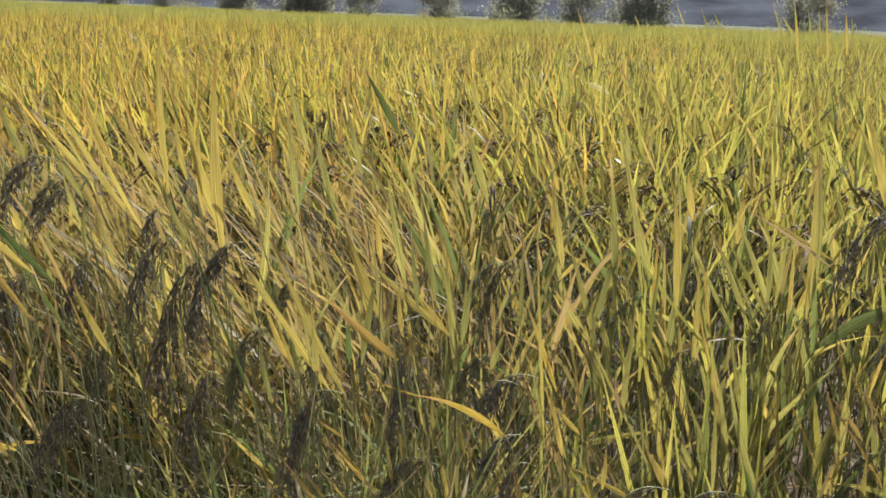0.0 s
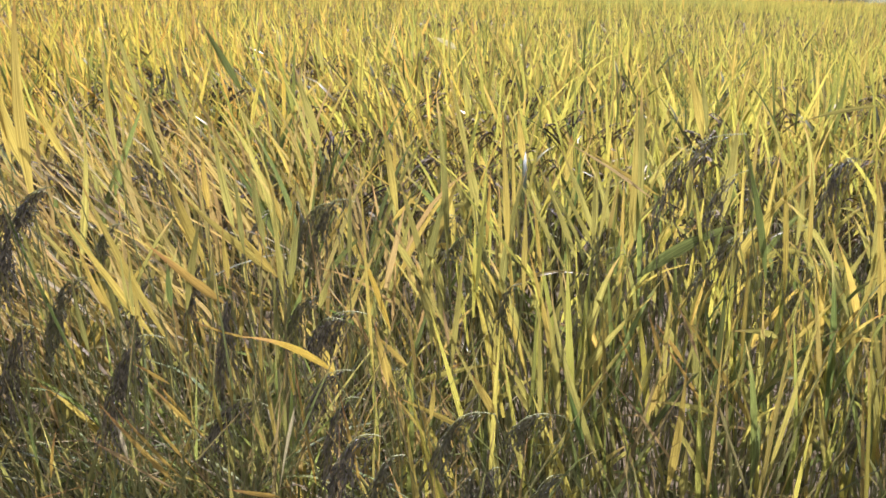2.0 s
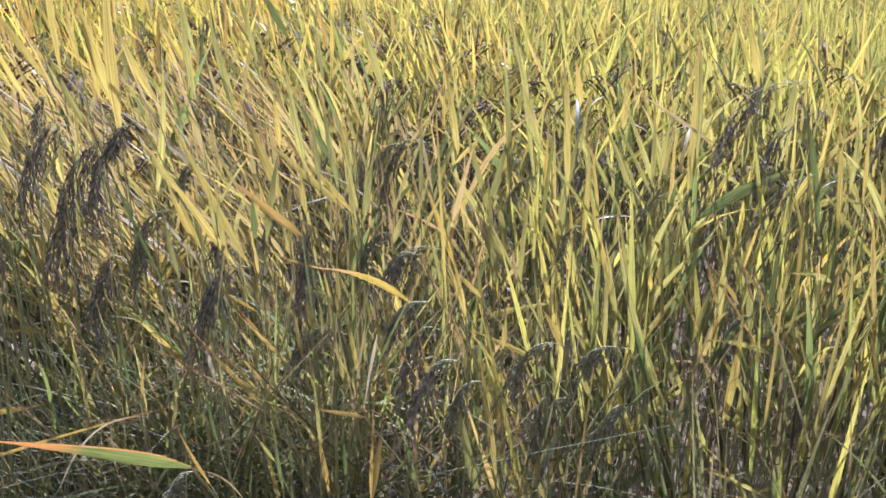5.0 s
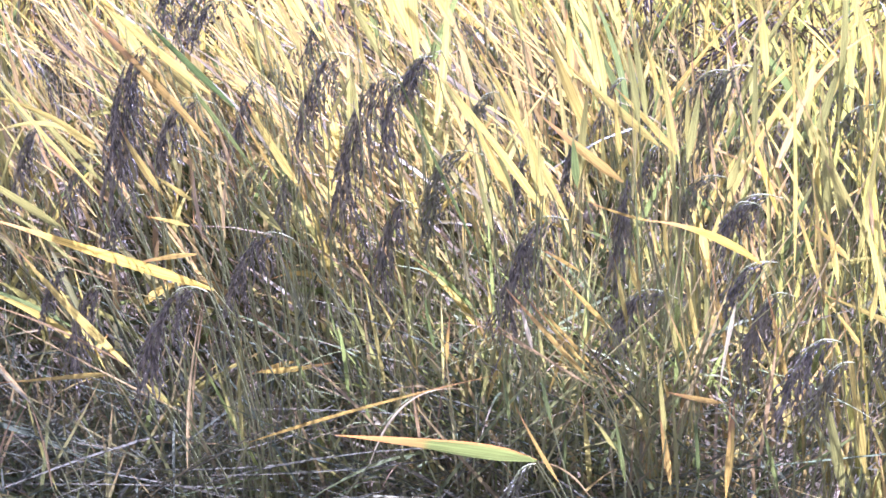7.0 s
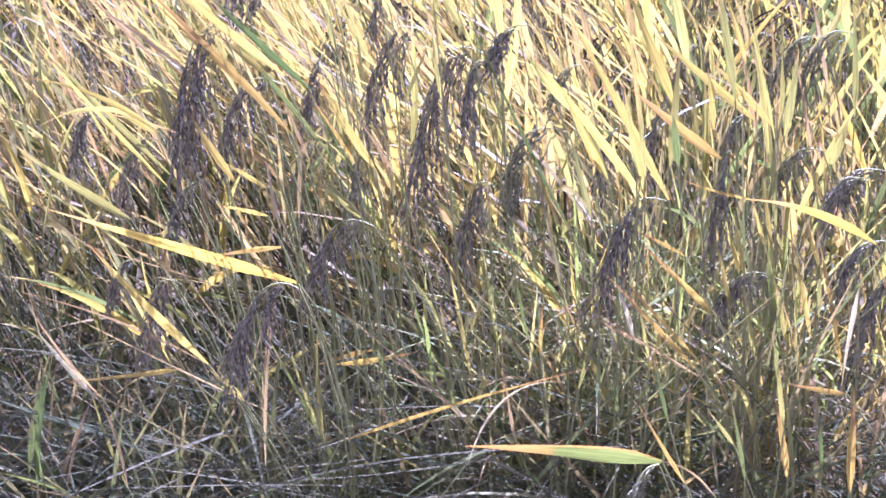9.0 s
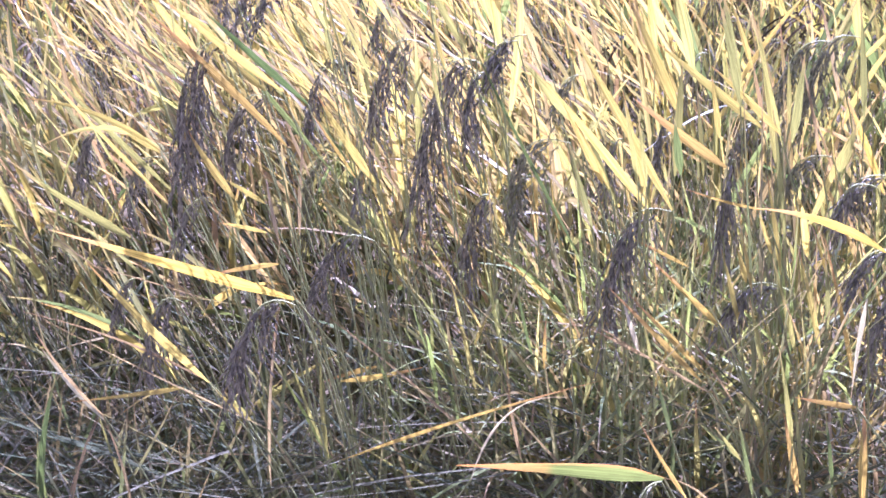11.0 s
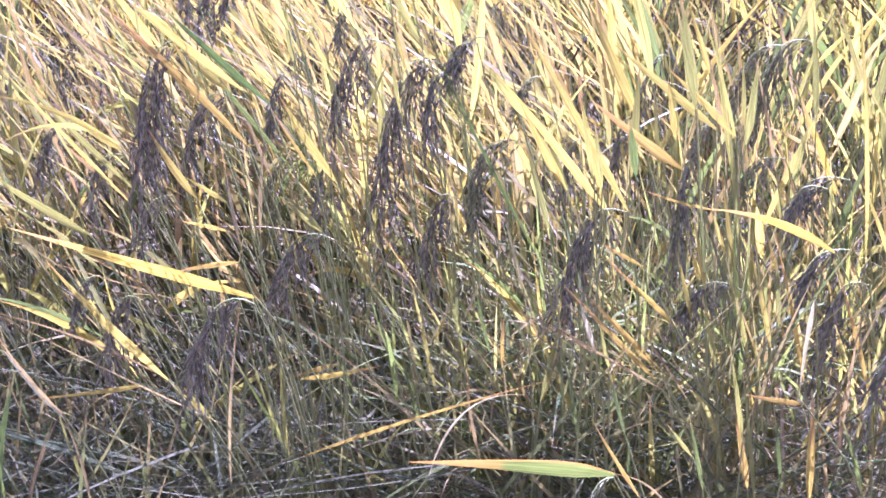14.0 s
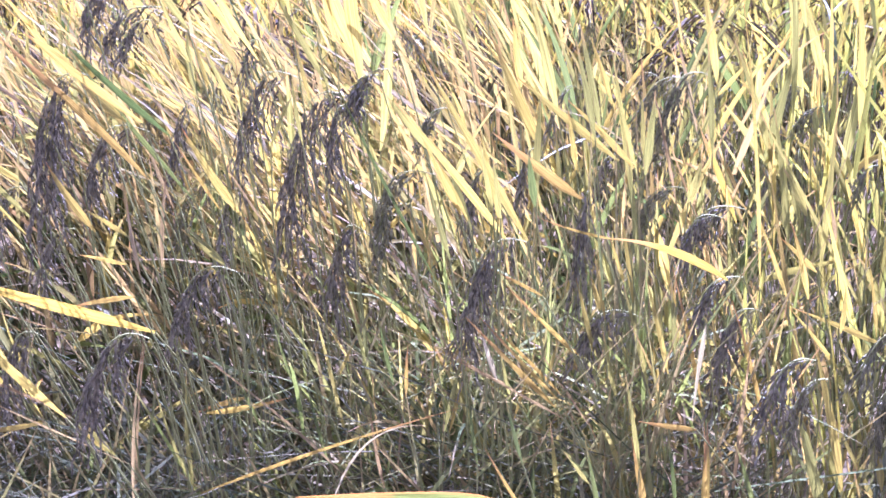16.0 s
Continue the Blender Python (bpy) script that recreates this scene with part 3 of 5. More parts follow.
def shrub(seed):
    nr = np.random.default_rng(seed)
    root = tagged(new("shrub"), "low leafy grey-green shrub on the far field bank, paled as painted haze", "shrub", "shrubs on the far bank")
    for i in range(4):
        a = i * 1.7 + 0.4
        part("stem", tube_mesh("stem", curve_points((0, 0, -0.05), (0.5 * math.cos(a), 0.5 * math.sin(a), 1.3), (0.15 * math.cos(a), 0.15 * math.sin(a), 0.7), 4), 0.03, 0.01, BARK, 5), root)
    p = nr.normal(0, 1, (420, 3)) * (0.62, 0.62, 0.42) + (0, 0, 0.95)
    p = p[p[:, 2] > 0.05]
    n = len(p)
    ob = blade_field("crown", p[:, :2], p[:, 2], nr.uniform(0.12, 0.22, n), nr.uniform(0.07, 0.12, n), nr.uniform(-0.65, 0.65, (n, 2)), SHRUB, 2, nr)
    ob.parent = root
    return root


def far_side():
    rng = random.Random(31)
    kinds = [tree(60 + i, 7.5 + i) for i in range(4)]
    low = [shrub(80 + i) for i in range(3)]
    done = 0
    x = -62.0
    while x < 60:
        m = pose(x + rng.uniform(-1.5, 1.5), edge_y(x) + 14 + rng.uniform(-3, 12), 0, 0, 0, rng.uniform(0, 360))
        ob = kinds[done] if done < 4 else copy_thing(kinds[rng.randrange(4)], m)
        ob.matrix_basis = m
        ob.scale = (rng.uniform(0.45, 0.8),) * 3
        done += 1
        x += rng.uniform(6.0, 13.0)
    x, done = -55.0, 0
    while x < 55:
        m = pose(x + rng.uniform(-1, 1), edge_y(x) + 8 + rng.uniform(0.2, 3.0), 0, 0, 0, rng.uniform(0, 360))
        ob = low[done] if done < 3 else copy_thing(low[rng.randrange(3)], m)
        ob.matrix_basis = m
        ob.scale = (rng.uniform(0.7, 1.4),) * 3
        done += 1
        x += rng.choice([1.6, 2.4, 3.6, 5.0])


far_side()


def far_woods():
    """Wooded hills at the horizon: a plain backdrop a kilometre off, its haze painted as a grey glow."""
    m = bpy.data.materials.new("haze_glow")
    m.use_nodes = True
    nt, ln = m.node_tree, m.node_tree.links
    nt.nodes.remove(nt.nodes["Principled BSDF"])
    # Emission paints the grey of the distance haze; the hills are no light source.
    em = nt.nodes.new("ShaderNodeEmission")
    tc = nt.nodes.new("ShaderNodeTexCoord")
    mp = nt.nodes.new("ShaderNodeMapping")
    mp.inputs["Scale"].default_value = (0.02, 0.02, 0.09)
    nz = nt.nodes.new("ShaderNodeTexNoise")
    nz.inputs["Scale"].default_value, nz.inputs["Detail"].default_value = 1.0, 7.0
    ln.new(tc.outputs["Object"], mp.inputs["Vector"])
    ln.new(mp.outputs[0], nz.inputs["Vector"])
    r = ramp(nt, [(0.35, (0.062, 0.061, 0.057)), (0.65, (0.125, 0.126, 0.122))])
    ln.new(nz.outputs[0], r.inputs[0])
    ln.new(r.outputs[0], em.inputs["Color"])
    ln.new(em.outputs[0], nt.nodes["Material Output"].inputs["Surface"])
    verts, faces = [], []
    n = 90
    for i in range(n + 1):
        a = radians(-75 + 150 * i / n)
        x, y = 950 * math.sin(a), 950 * math.cos(a)
        h = 62 + 14 * math.sin(i * 0.37) + 9 * math.sin(i * 0.91 + 1) + 4 * math.sin(i * 2.3)
        verts += [(x, y, -4), (x, y, h)]
        if i:
            k = 2 * i
            faces.append((k - 2, k, k + 1, k - 1))
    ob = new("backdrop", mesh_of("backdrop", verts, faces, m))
    tagged(ob, "wooded hills on the horizon, their grey haze painted as a glow", "hills", kind="structure")


far_woods()


near = lambda x, y: y > 1.74 + 0.12 * np.clip((-0.2 - x) / 0.2, 0, 1)  # noqa: E731
strip("thin_blades", 1.52, 3.4, 150, 5, 0.0105, LEAF["thin"], "narrow rice blades crowding between the foremost plants", xr=0.72, tall=(0.52, 0.86), length=(0.16, 0.34), seed=14, where=lambda x, y: near(x, y) & (x < 0.25), wide_by=1.2)
strip("thin_blades", 1.52, 3.4, 120, 5, 0.0105, LEAF["olive"], "narrow rice blades crowding between the foremost plants", xr=0.72, tall=(0.52, 0.86), length=(0.16, 0.34), seed=15, where=lambda x, y: near(x, y) & (x >= 0.25), wide_by=1.2)

strip("thin_blades", 1.76, 2.6, 420, 5, 0.011, LEAF["thin"], "crowded rice blades of the lodged crop", xr=0.6, tall=(0.36, 0.74), length=(0.2, 0.36), seed=18, where=lambda x, y: (x < -0.25) & (x > -1.6), wide_by=0.7)
strip("leaning_blades", 1.58, 2.9, 380, 5, 0.0095, LEAF["gold"], "dry golden blades slanting over between the rice plants", xr=0.6, tall=(0.48, 0.86), length=(0.26, 0.50), seed=16, where=lambda x, y: (x < -0.05) & (x > -1.5) & (y > 1.74 + 0.45 * np.clip(-0.2 - x, 0, 1)), spread=0.20, sags=(0.0, 0.35), wide_by=0.6, push=-0.17)
strip("leaning_blades", 1.70, 2.5, 130, 5, 0.009, LEAF["gold"], "dry golden blades between the foremost plants", xr=0.6, tall=(0.35, 0.75), length=(0.2, 0.40), seed=17, where=lambda x, y: (x >= -0.05) & (x < 0.45), sags=(0.0, 0.35), wide_by=0.6)

strip("fine_blades", 1.47, 2.0, 900, 5, 0.0075, LEAF["sage"], "fine olive-green blades leaning every way between the plants", xr=0.5, tall=(0.26, 0.54), length=(0.16, 0.34), seed=22, where=lambda x, y: (x > -0.62 + 0.3 * (y - 1.4)) & (x < 0.08), spread=0.46, sags=(-0.05, 0.5), wide_by=0.5)
strip("golden_stubble", 1.40, 1.9, 190, 5, 0.0085, LEAF["gold"], "dry golden blades low between the foremost plants", xr=0.5, tall=(0.26, 0.54), length=(0.16, 0.32), seed=23, where=lambda x, y: (x > -0.22) & (x < 0.45), spread=0.24, sags=(-0.05, 0.3), wide_by=0.5)
strip("standing_blades", 1.50, 2.4, 150, 5, 0.0125, LEAF["olive"], "upright rice blades crowding the front of the paddy", xr=0.6, tall=(0.34, 0.66), length=(0.22, 0.42), seed=19, where=lambda x, y: x > 0.12 + 0.3 * (y - 1.5), spread=0.16, sags=(-0.05, 0.15), wide_by=0.8)
strip("shaded_stems", 1.6, 3.2, 200, 3, 0.008, LEAF["under"], "stems and dead leaves low in the crop, darkened as shade", xr=0.65, tall=(0.05, 0.40), length=(0.3, 0.5), seed=20, where=lambda x, y: x > 0.0, spread=0.2, wide_by=0.8)
# Packed in dense to block sun from the straw in front; dark tones paint shade.
strip("shaded_stems", 1.72, 2.6, 420, 3, 0.010, LEAF["under"], "stems and dead leaves low in the lodged crop, darkened as shade", xr=0.65, tall=(0.05, 0.42), length=(0.3, 0.5), seed=27, where=lambda x, y: (x <= 0.0) & (x > -1.8), spread=0.25, wide_by=0.8)

strip("crossing_blades", 1.44, 1.72, 700, 5, 0.0058, LEAF["gold"], "fine straw-yellow blades crossing every way before the plants", xr=0.3, tall=(0.36, 0.64), length=(0.16, 0.32), seed=24, where=lambda x, y: (x > -0.40 + 0.4 * (y - 1.4)) & (x < 0.22), spread=0.52, sags=(-0.05, 0.6), wide_by=0.3)
strip("crossing_blades", 1.46, 1.74, 700, 5, 0.0062, LEAF["sage"], "fine olive blades crossing every way before the plants", xr=0.3, tall=(0.40, 0.66), length=(0.16, 0.30), seed=25, where=lambda x, y: (x > -0.45 + 0.4 * (y - 1.4)) & (x < 0.20), spread=0.50, sags=(-0.05, 0.6), wide_by=0.3)
strip("withered_leaves", 1.40, 1.60, 160, 5, 0.0075, LEAF["straw"], "pinkish dry leaves curling low between the plants", xr=0.2, tall=(0.30, 0.60), length=(0.14, 0.30), seed=26, where=lambda x, y: (x > -0.02) & (x < 0.30), spread=0.42, sags=(0.0, 0.8), wide_by=0.2)

strip("rice_crop", 1.75, 3.4, 260, 4, 0.0125, LEAF["olive"], "dense rice blades along the front of the paddy", xr=0.2, tall=(0.45, 0.86), seed=28, where=lambda x, y: np.abs(x + 0.2) > 0.70 * y + 0.75, wide_by=4.6)
strip("shaded_stems", 1.7, 3.4, 160, 3, 0.010, LEAF["under"], "stems and dead leaves along the front of the paddy, darkened as shade", xr=0.2, tall=(0.0, 0.40), length=(0.3, 0.5), seed=29, where=lambda x, y: np.abs(x + 0.2) > 0.70 * y + 0.75, spread=0.2, wide_by=4.6)

# ---- near plants ----
def near_plants():
    kinds = [rice_plant(100 + i, 0.98 + 0.05 * (i % 3), 2, 18, i >= 6) for i in range(12)]
    kinds += [rice_plant(120 + i, 0.80, 0, 12, False, True) for i in range(3)]
    kinds += [rice_plant(140 + i, 0.98 + 0.05 * (i % 3), 0, 18, i >= 3) for i in range(6)]
    used = set()
    rng = random.Random(7)
    spots = []
    for y, west in ((1.50, -0.15), (1.58, -0.05)):
        x = -1.7
        while x < west:
            spots.append((x + rng.uniform(-0.05, 0.05), y + rng.uniform(-0.04, 0.04)))
            x += 0.24
    x = 0.1
    while x < 1.7:
        spots.append((x + rng.uniform(-0.05, 0.05), 1.55 + rng.uniform(-0.04, 0.04)))
        x += 0.24
    y = 1.78
    row = 0
    while y < 3.3:
        half = 0.72 * y + 0.55
        x = -half + (row % 2) * 0.11
        while x < half + 0.5:
            spots.append((x + rng.uniform(-0.05, 0.05), y + rng.uniform(-0.05, 0.05)))
            x += 0.245
        y += 0.22
        row += 1
    for i, (x, y) in enumerate(spots):
        tilt = 55 * float(lean_at(x, y))
        grow = (0.80 + 0.18 * min(1, max(0, (y - 1.6) / 0.8)) if y > 1.7 else 0.62) + rng.uniform(-0.05, 0.05)
        m = pose(x, y, 0, rng.uniform(-4, 7), tilt * 0.6 + rng.uniform(-4, 4), rng.uniform(0, 360))
        k = i % 6 + (6 if x > 0.15 + rng.uniform(-0.3, 0.3) else 0)
        if y < 2.05:
            k = 15 + i % 3 + (3 if k >= 6 else 0)
        if y < 1.7 and x < -0.1:
            if i % 3 == 0:
                continue
            k = 12 + i % 3
        ob = copy_thing(kinds[k], m) if k in used else kinds[k]
        used.add(k)
        ob.matrix_basis = m
        ob.scale = (grow,) * 3


near_plants()


# ---- the foremost plants, each blade and ear in its own place ----
HILLS = {}
CHANCE = random.Random(5)


def hill(at):
    """The foremost plant whose foot lies nearest under a place, made when first asked for."""
    key = (round(at[0] / 0.2), round((at[1] + 0.08) / 0.22))
    if key not in HILLS:
        root = tagged(new("rice_plant"), "ripening rice plant with yellow blades and dark hanging ears", "rice plant", "rice plants in the paddy")
        root.location = (key[0] * 0.2 + CHANCE.uniform(-0.03, 0.03), max(1.38, key[1] * 0.22), 0)
        HILLS[key] = root
    return HILLS[key]


def grown(name, me, root, label=""):
    me.transform(Matrix.Translation(-root.location))
    return part(name, me, root, label)


def stem_to(root, top, way, thick=0.0018):
    foot = root.location + Vector((CHANCE.uniform(-0.03, 0.03), CHANCE.uniform(-0.03, 0.03), 0))
    top = Vector(top)
    c = foot.lerp(top, 0.55) - Vector((way.x, way.y, 0)) * 0.10
    return grown("culm", tube_mesh("culm", curve_points(foot, top, c, 7), thick, thick * 0.55, CULM), root)


LOOKS = {"straw": "withered straw-coloured blade", "orange": "orange-brown dying blade", "pale": "bleached pale blade", "bigleaf": "broad green blade with an orange edge and tip"}


def leaf(base, tip, bow, width, tone):
    base, tip = Vector(base), Vector(tip)
    way = (tip - base).normalized()
    root = hill(base)
    mid = (base + tip) / 2 + Vector(bow)
    face = (CHANCE.uniform(-0.45, 0.45), -1, CHANCE.uniform(0.0, 0.6))
    me = blade_mesh(curve_points(base, tip, mid, 10), width * (0.86 if tone in ("bigleaf", "amber", "orange") else 0.72), LEAF[tone], face, 0.22, CHANCE.uniform(-0.35, 0.35), CHANCE.random())
    me.transform(Matrix.Translation(-root.location))
    part("leaf_blade", me, stem_to(root, base, way), LOOKS.get(tone, ""))


def ear(neck, apex, end, mat, strands=13):
    neck, end = Vector(neck), Vector(end)
    root = hill(neck)
    me = panicle_mesh(neck, apex, end, mat, CHANCE, int(strands * 2.3))
    grains = grown("panicle", me[0], root, "drooping purple-brown ear of grain" if mat == GRAIN else "drooping grey-green ear of grain")
    me[1].transform(Matrix.Translation(-root.location))
    part("rachis", me[1], grains)
    stem_to(root, neck, (end - neck).normalized(), 0.0017)


leaf((-0.102, 1.507, 0.864), (-0.246, 1.578, 1.089), (0.000, -0.020, 0.010), 0.0157, "yellow")
leaf((-0.035, 1.595, 0.891), (-0.157, 1.608, 0.979), (-0.001, -0.001, -0.001), 0.0164, "orange")
leaf((0.069, 1.816, 0.914), (0.086, 1.871, 1.026), (0.000, -0.009, 0.005), 0.0151, "lime")
leaf((0.276, 1.928, 0.834), (0.207, 2.002, 1.027), (0.000, -0.016, 0.008), 0.0178, "lime")
leaf((0.046, 1.715, 0.882), (-0.007, 1.781, 1.052), (0.000, -0.014, 0.007), 0.0080, "lime")
leaf((0.150, 1.490, 0.826), (0.000, 1.556, 0.851), (0.004, 0.000, 0.012), 0.0135, "amber")
leaf((0.012, 1.552, 0.851), (-0.095, 1.600, 0.862), (0.000, 0.000, -0.004), 0.0046, "orange")
leaf((0.112, 1.377, 0.820), (0.099, 1.328, 0.719), (-0.001, 0.001, 0.001), 0.0076, "pale")
leaf((-0.686, 1.444, 0.537), (-0.729, 1.455, 0.581), (0.000, -0.004, 0.002), 0.0123, "lime")
leaf((-0.761, 1.404, 0.612), (-0.919, 1.364, 0.600), (0.014, 0.003, -0.000), 0.0103, "yellow")
leaf((-0.833, 1.452, 0.816), (-1.010, 1.465, 0.929), (0.006, -0.001, -0.006), 0.0124, "lime")
leaf((-0.797, 1.512, 0.847), (-0.991, 1.555, 1.035), (-0.003, 0.000, 0.002), 0.0096, "yellow")
leaf((-0.669, 1.464, 0.875), (-0.736, 1.489, 0.963), (0.000, -0.008, 0.004), 0.0143, "yellow")
leaf((-0.821, 1.558, 0.909), (-1.018, 1.550, 0.987), (0.005, 0.007, 0.013), 0.0113, "yellow")
leaf((-0.831, 1.573, 0.910), (-0.997, 1.541, 0.919), (0.000, 0.011, 0.024), 0.0114, "lime")
leaf((-0.608, 1.519, 1.009), (-0.762, 1.537, 1.123), (0.000, -0.014, 0.007), 0.0163, "yellow")
leaf((-0.582, 1.538, 0.987), (-0.732, 1.564, 1.114), (0.000, -0.014, 0.007), 0.0136, "green")
leaf((-0.597, 1.490, 0.941), (-0.809, 1.530, 1.132), (0.007, 0.001, -0.002), 0.0111, "orange")
leaf((-0.503, 1.560, 0.867), (-0.587, 1.594, 0.981), (0.000, -0.010, 0.005), 0.0172, "yellow")
leaf((-0.190, 1.521, 0.892), (-0.244, 1.553, 0.988), (0.000, -0.008, 0.004), 0.0130, "yellow")
leaf((-0.239, 1.613, 0.946), (-0.312, 1.635, 1.030), (0.000, -0.008, 0.004), 0.0175, "lime")
leaf((-0.197, 1.456, 0.856), (-0.231, 1.494, 0.956), (0.000, -0.008, 0.004), 0.0105, "lime")
leaf((-0.215, 1.473, 0.811), (-0.390, 1.577, 1.121), (0.002, -0.004, -0.009), 0.0065, "green")
leaf((-0.508, 1.491, 0.822), (-0.566, 1.500, 0.869), (0.000, -0.005, 0.003), 0.0091, "lime")
leaf((-0.202, 1.407, 0.634), (-0.180, 1.456, 0.730), (0.000, -0.008, 0.004), 0.0102, "lime")
leaf((-0.327, 1.285, 0.593), (-0.217, 1.349, 0.679), (-0.015, 0.009, 0.027), 0.0041, "pale")
leaf((-0.489, 1.278, 0.609), (-0.178, 1.382, 0.686), (-0.000, 0.002, 0.004), 0.0056, "orange")
leaf((-0.135, 1.417, 0.708), (-0.158, 1.440, 0.770), (0.000, -0.005, 0.003), 0.0092, "pale")
leaf((-0.049, 1.378, 0.682), (-0.179, 1.384, 0.757), (0.000, -0.011, 0.005), 0.0055, "straw")
leaf((-0.054, 1.400, 0.692), (-0.157, 1.424, 0.794), (0.000, -0.011, 0.005), 0.0055, "orange")
leaf((-0.033, 1.457, 0.728), (-0.120, 1.473, 0.806), (0.000, -0.009, 0.004), 0.0064, "orange")
leaf((-0.076, 1.166, 0.684), (-0.128, 1.189, 0.760), (0.000, -0.007, 0.003), 0.0052, "orange")
leaf((-0.937, 1.280, 0.477), (-0.926, 1.362, 0.649), (0.000, -0.014, 0.007), 0.0156, "green")
leaf((-0.928, 1.284, 0.476), (-0.950, 1.325, 0.577), (0.000, -0.008, 0.004), 0.0125, "green")
leaf((-0.857, 1.348, 0.592), (-0.960, 1.379, 0.710), (0.000, -0.011, 0.006), 0.0094, "straw")
leaf((-0.822, 1.316, 0.465), (-0.873, 1.363, 0.591), (0.005, 0.002, 0.001), 0.0079, "straw")
leaf((-0.900, 1.294, 0.476), (-0.872, 1.351, 0.587), (0.000, -0.009, 0.005), 0.0055, "straw")
leaf((-0.649, 1.401, 0.457), (-0.645, 1.518, 0.711), (0.000, -0.020, 0.010), 0.0073, "straw")
leaf((-0.567, 1.429, 0.494), (-0.585, 1.498, 0.652), (0.000, -0.012, 0.006), 0.0097, "lime")
leaf((-0.569, 1.431, 0.503), (-0.631, 1.483, 0.646), (0.000, -0.012, 0.006), 0.0073, "lime")
leaf((-0.553, 1.474, 0.597), (-0.439, 1.506, 0.610), (0.002, -0.001, -0.002), 0.0105, "orange")
leaf((0.102, 1.309, 0.720), (0.036, 1.300, 0.733), (0.000, -0.005, 0.002), 0.0081, "orange")
leaf((0.117, 1.282, 0.605), (0.113, 1.333, 0.718), (0.000, -0.009, 0.004), 0.0063, "orange")
leaf((-0.723, 1.412, 0.619), (-0.985, 1.400, 0.720), (0.003, 0.005, 0.009), 0.0055, "straw")
leaf((-0.337, 1.431, 0.525), (-0.590, 1.468, 0.728), (0.015, 0.002, -0.003), 0.0055, "straw")
leaf((-0.017, 1.278, 0.659), (-0.047, 1.287, 0.695), (0.000, -0.003, 0.002), 0.0070, "lime")
leaf((-0.360, 1.494, 0.659), (-0.339, 1.519, 0.704), (0.000, -0.004, 0.002), 0.0063, "yellow")
leaf((-0.472, 1.468, 0.583), (-0.506, 1.491, 0.650), (0.000, -0.006, 0.003), 0.0080, "green")
leaf((0.024, 1.533, 0.798), (0.004, 1.553, 0.852), (0.000, -0.004, 0.002), 0.0087, "yellow")
leaf((-0.006, 1.512, 0.766), (-0.019, 1.528, 0.806), (0.000, -0.003, 0.002), 0.0102, "yellow")
leaf((-0.094, 1.516, 0.908), (-0.105, 1.543, 0.973), (0.000, -0.005, 0.003), 0.0155, "green")
leaf((-0.134, 1.467, 0.910), (-0.147, 1.499, 0.985), (0.000, -0.006, 0.003), 0.0096, "lime")
leaf((-0.405, 1.556, 0.971), (-0.424, 1.593, 1.060), (0.000, -0.007, 0.004), 0.0075, "lime")
leaf((-0.564, 1.601, 1.027), (-0.579, 1.636, 1.112), (0.000, -0.007, 0.003), 0.0108, "lime")
leaf((-0.512, 1.609, 1.002), (-0.562, 1.641, 1.096), (0.000, -0.008, 0.004), 0.0093, "lime")
ear((-0.685, 1.543, 1.066), (-0.738, 1.531, 1.055), (-0.788, 1.506, 0.857), GRAIN, 16)
ear((-0.727, 1.550, 1.044), (-0.738, 1.538, 1.015), (-0.756, 1.513, 0.885), GRAIN, 10)
ear((-0.647, 1.618, 0.967), (-0.705, 1.606, 0.981), (-0.749, 1.581, 0.861), GRAIN, 14)
ear((-0.987, 1.709, 0.889), (-1.025, 1.697, 0.889), (-1.055, 1.672, 0.794), GRAIN, 13)
ear((-0.931, 1.754, 0.828), (-0.970, 1.742, 0.826), (-1.001, 1.717, 0.739), GRAIN, 11)
ear((-0.803, 1.652, 0.801), (-0.840, 1.640, 0.790), (-0.871, 1.615, 0.708), GRAIN, 11)
ear((-0.459, 1.774, 1.005), (-0.529, 1.762, 1.025), (-0.574, 1.737, 0.862), GRAIN, 16)
ear((-0.357, 1.675, 0.999), (-0.427, 1.663, 1.015), (-0.475, 1.638, 0.769), GRAIN, 20)
ear((-0.353, 1.632, 1.005), (-0.377, 1.620, 1.002), (-0.387, 1.595, 0.899), GRAIN, 10)
ear((-0.299, 1.620, 1.060), (-0.334, 1.608, 1.053), (-0.339, 1.583, 1.017), GRAIN, 8)
ear((-0.602, 1.684, 1.000), (-0.621, 1.672, 0.977), (-0.633, 1.647, 0.899), GRAIN, 9)
ear((-0.337, 1.630, 0.812), (-0.373, 1.618, 0.839), (-0.407, 1.593, 0.687), GRAIN, 14)
ear((-0.246, 1.668, 0.896), (-0.304, 1.656, 0.904), (-0.334, 1.631, 0.818), GRAIN_PALE, 12)
ear((-0.300, 1.650, 0.851), (-0.319, 1.638, 0.846), (-0.327, 1.613, 0.777), GRAIN_PALE, 9)
ear((-0.103, 1.509, 0.861), (-0.160, 1.497, 0.861), (-0.190, 1.472, 0.704), GRAIN, 17)
ear((-0.024, 1.603, 0.899), (-0.034, 1.591, 0.887), (-0.038, 1.566, 0.739), GRAIN, 12)
ear((0.052, 1.517, 0.753), (-0.001, 1.505, 0.776), (-0.045, 1.480, 0.698), GRAIN, 14)
ear((0.149, 1.798, 1.014), (0.098, 1.786, 1.018), (0.070, 1.761, 0.905), GRAIN_PALE, 13)
ear((0.114, 1.723, 0.865), (0.070, 1.711, 0.868), (0.046, 1.686, 0.811), GRAIN_PALE, 11)
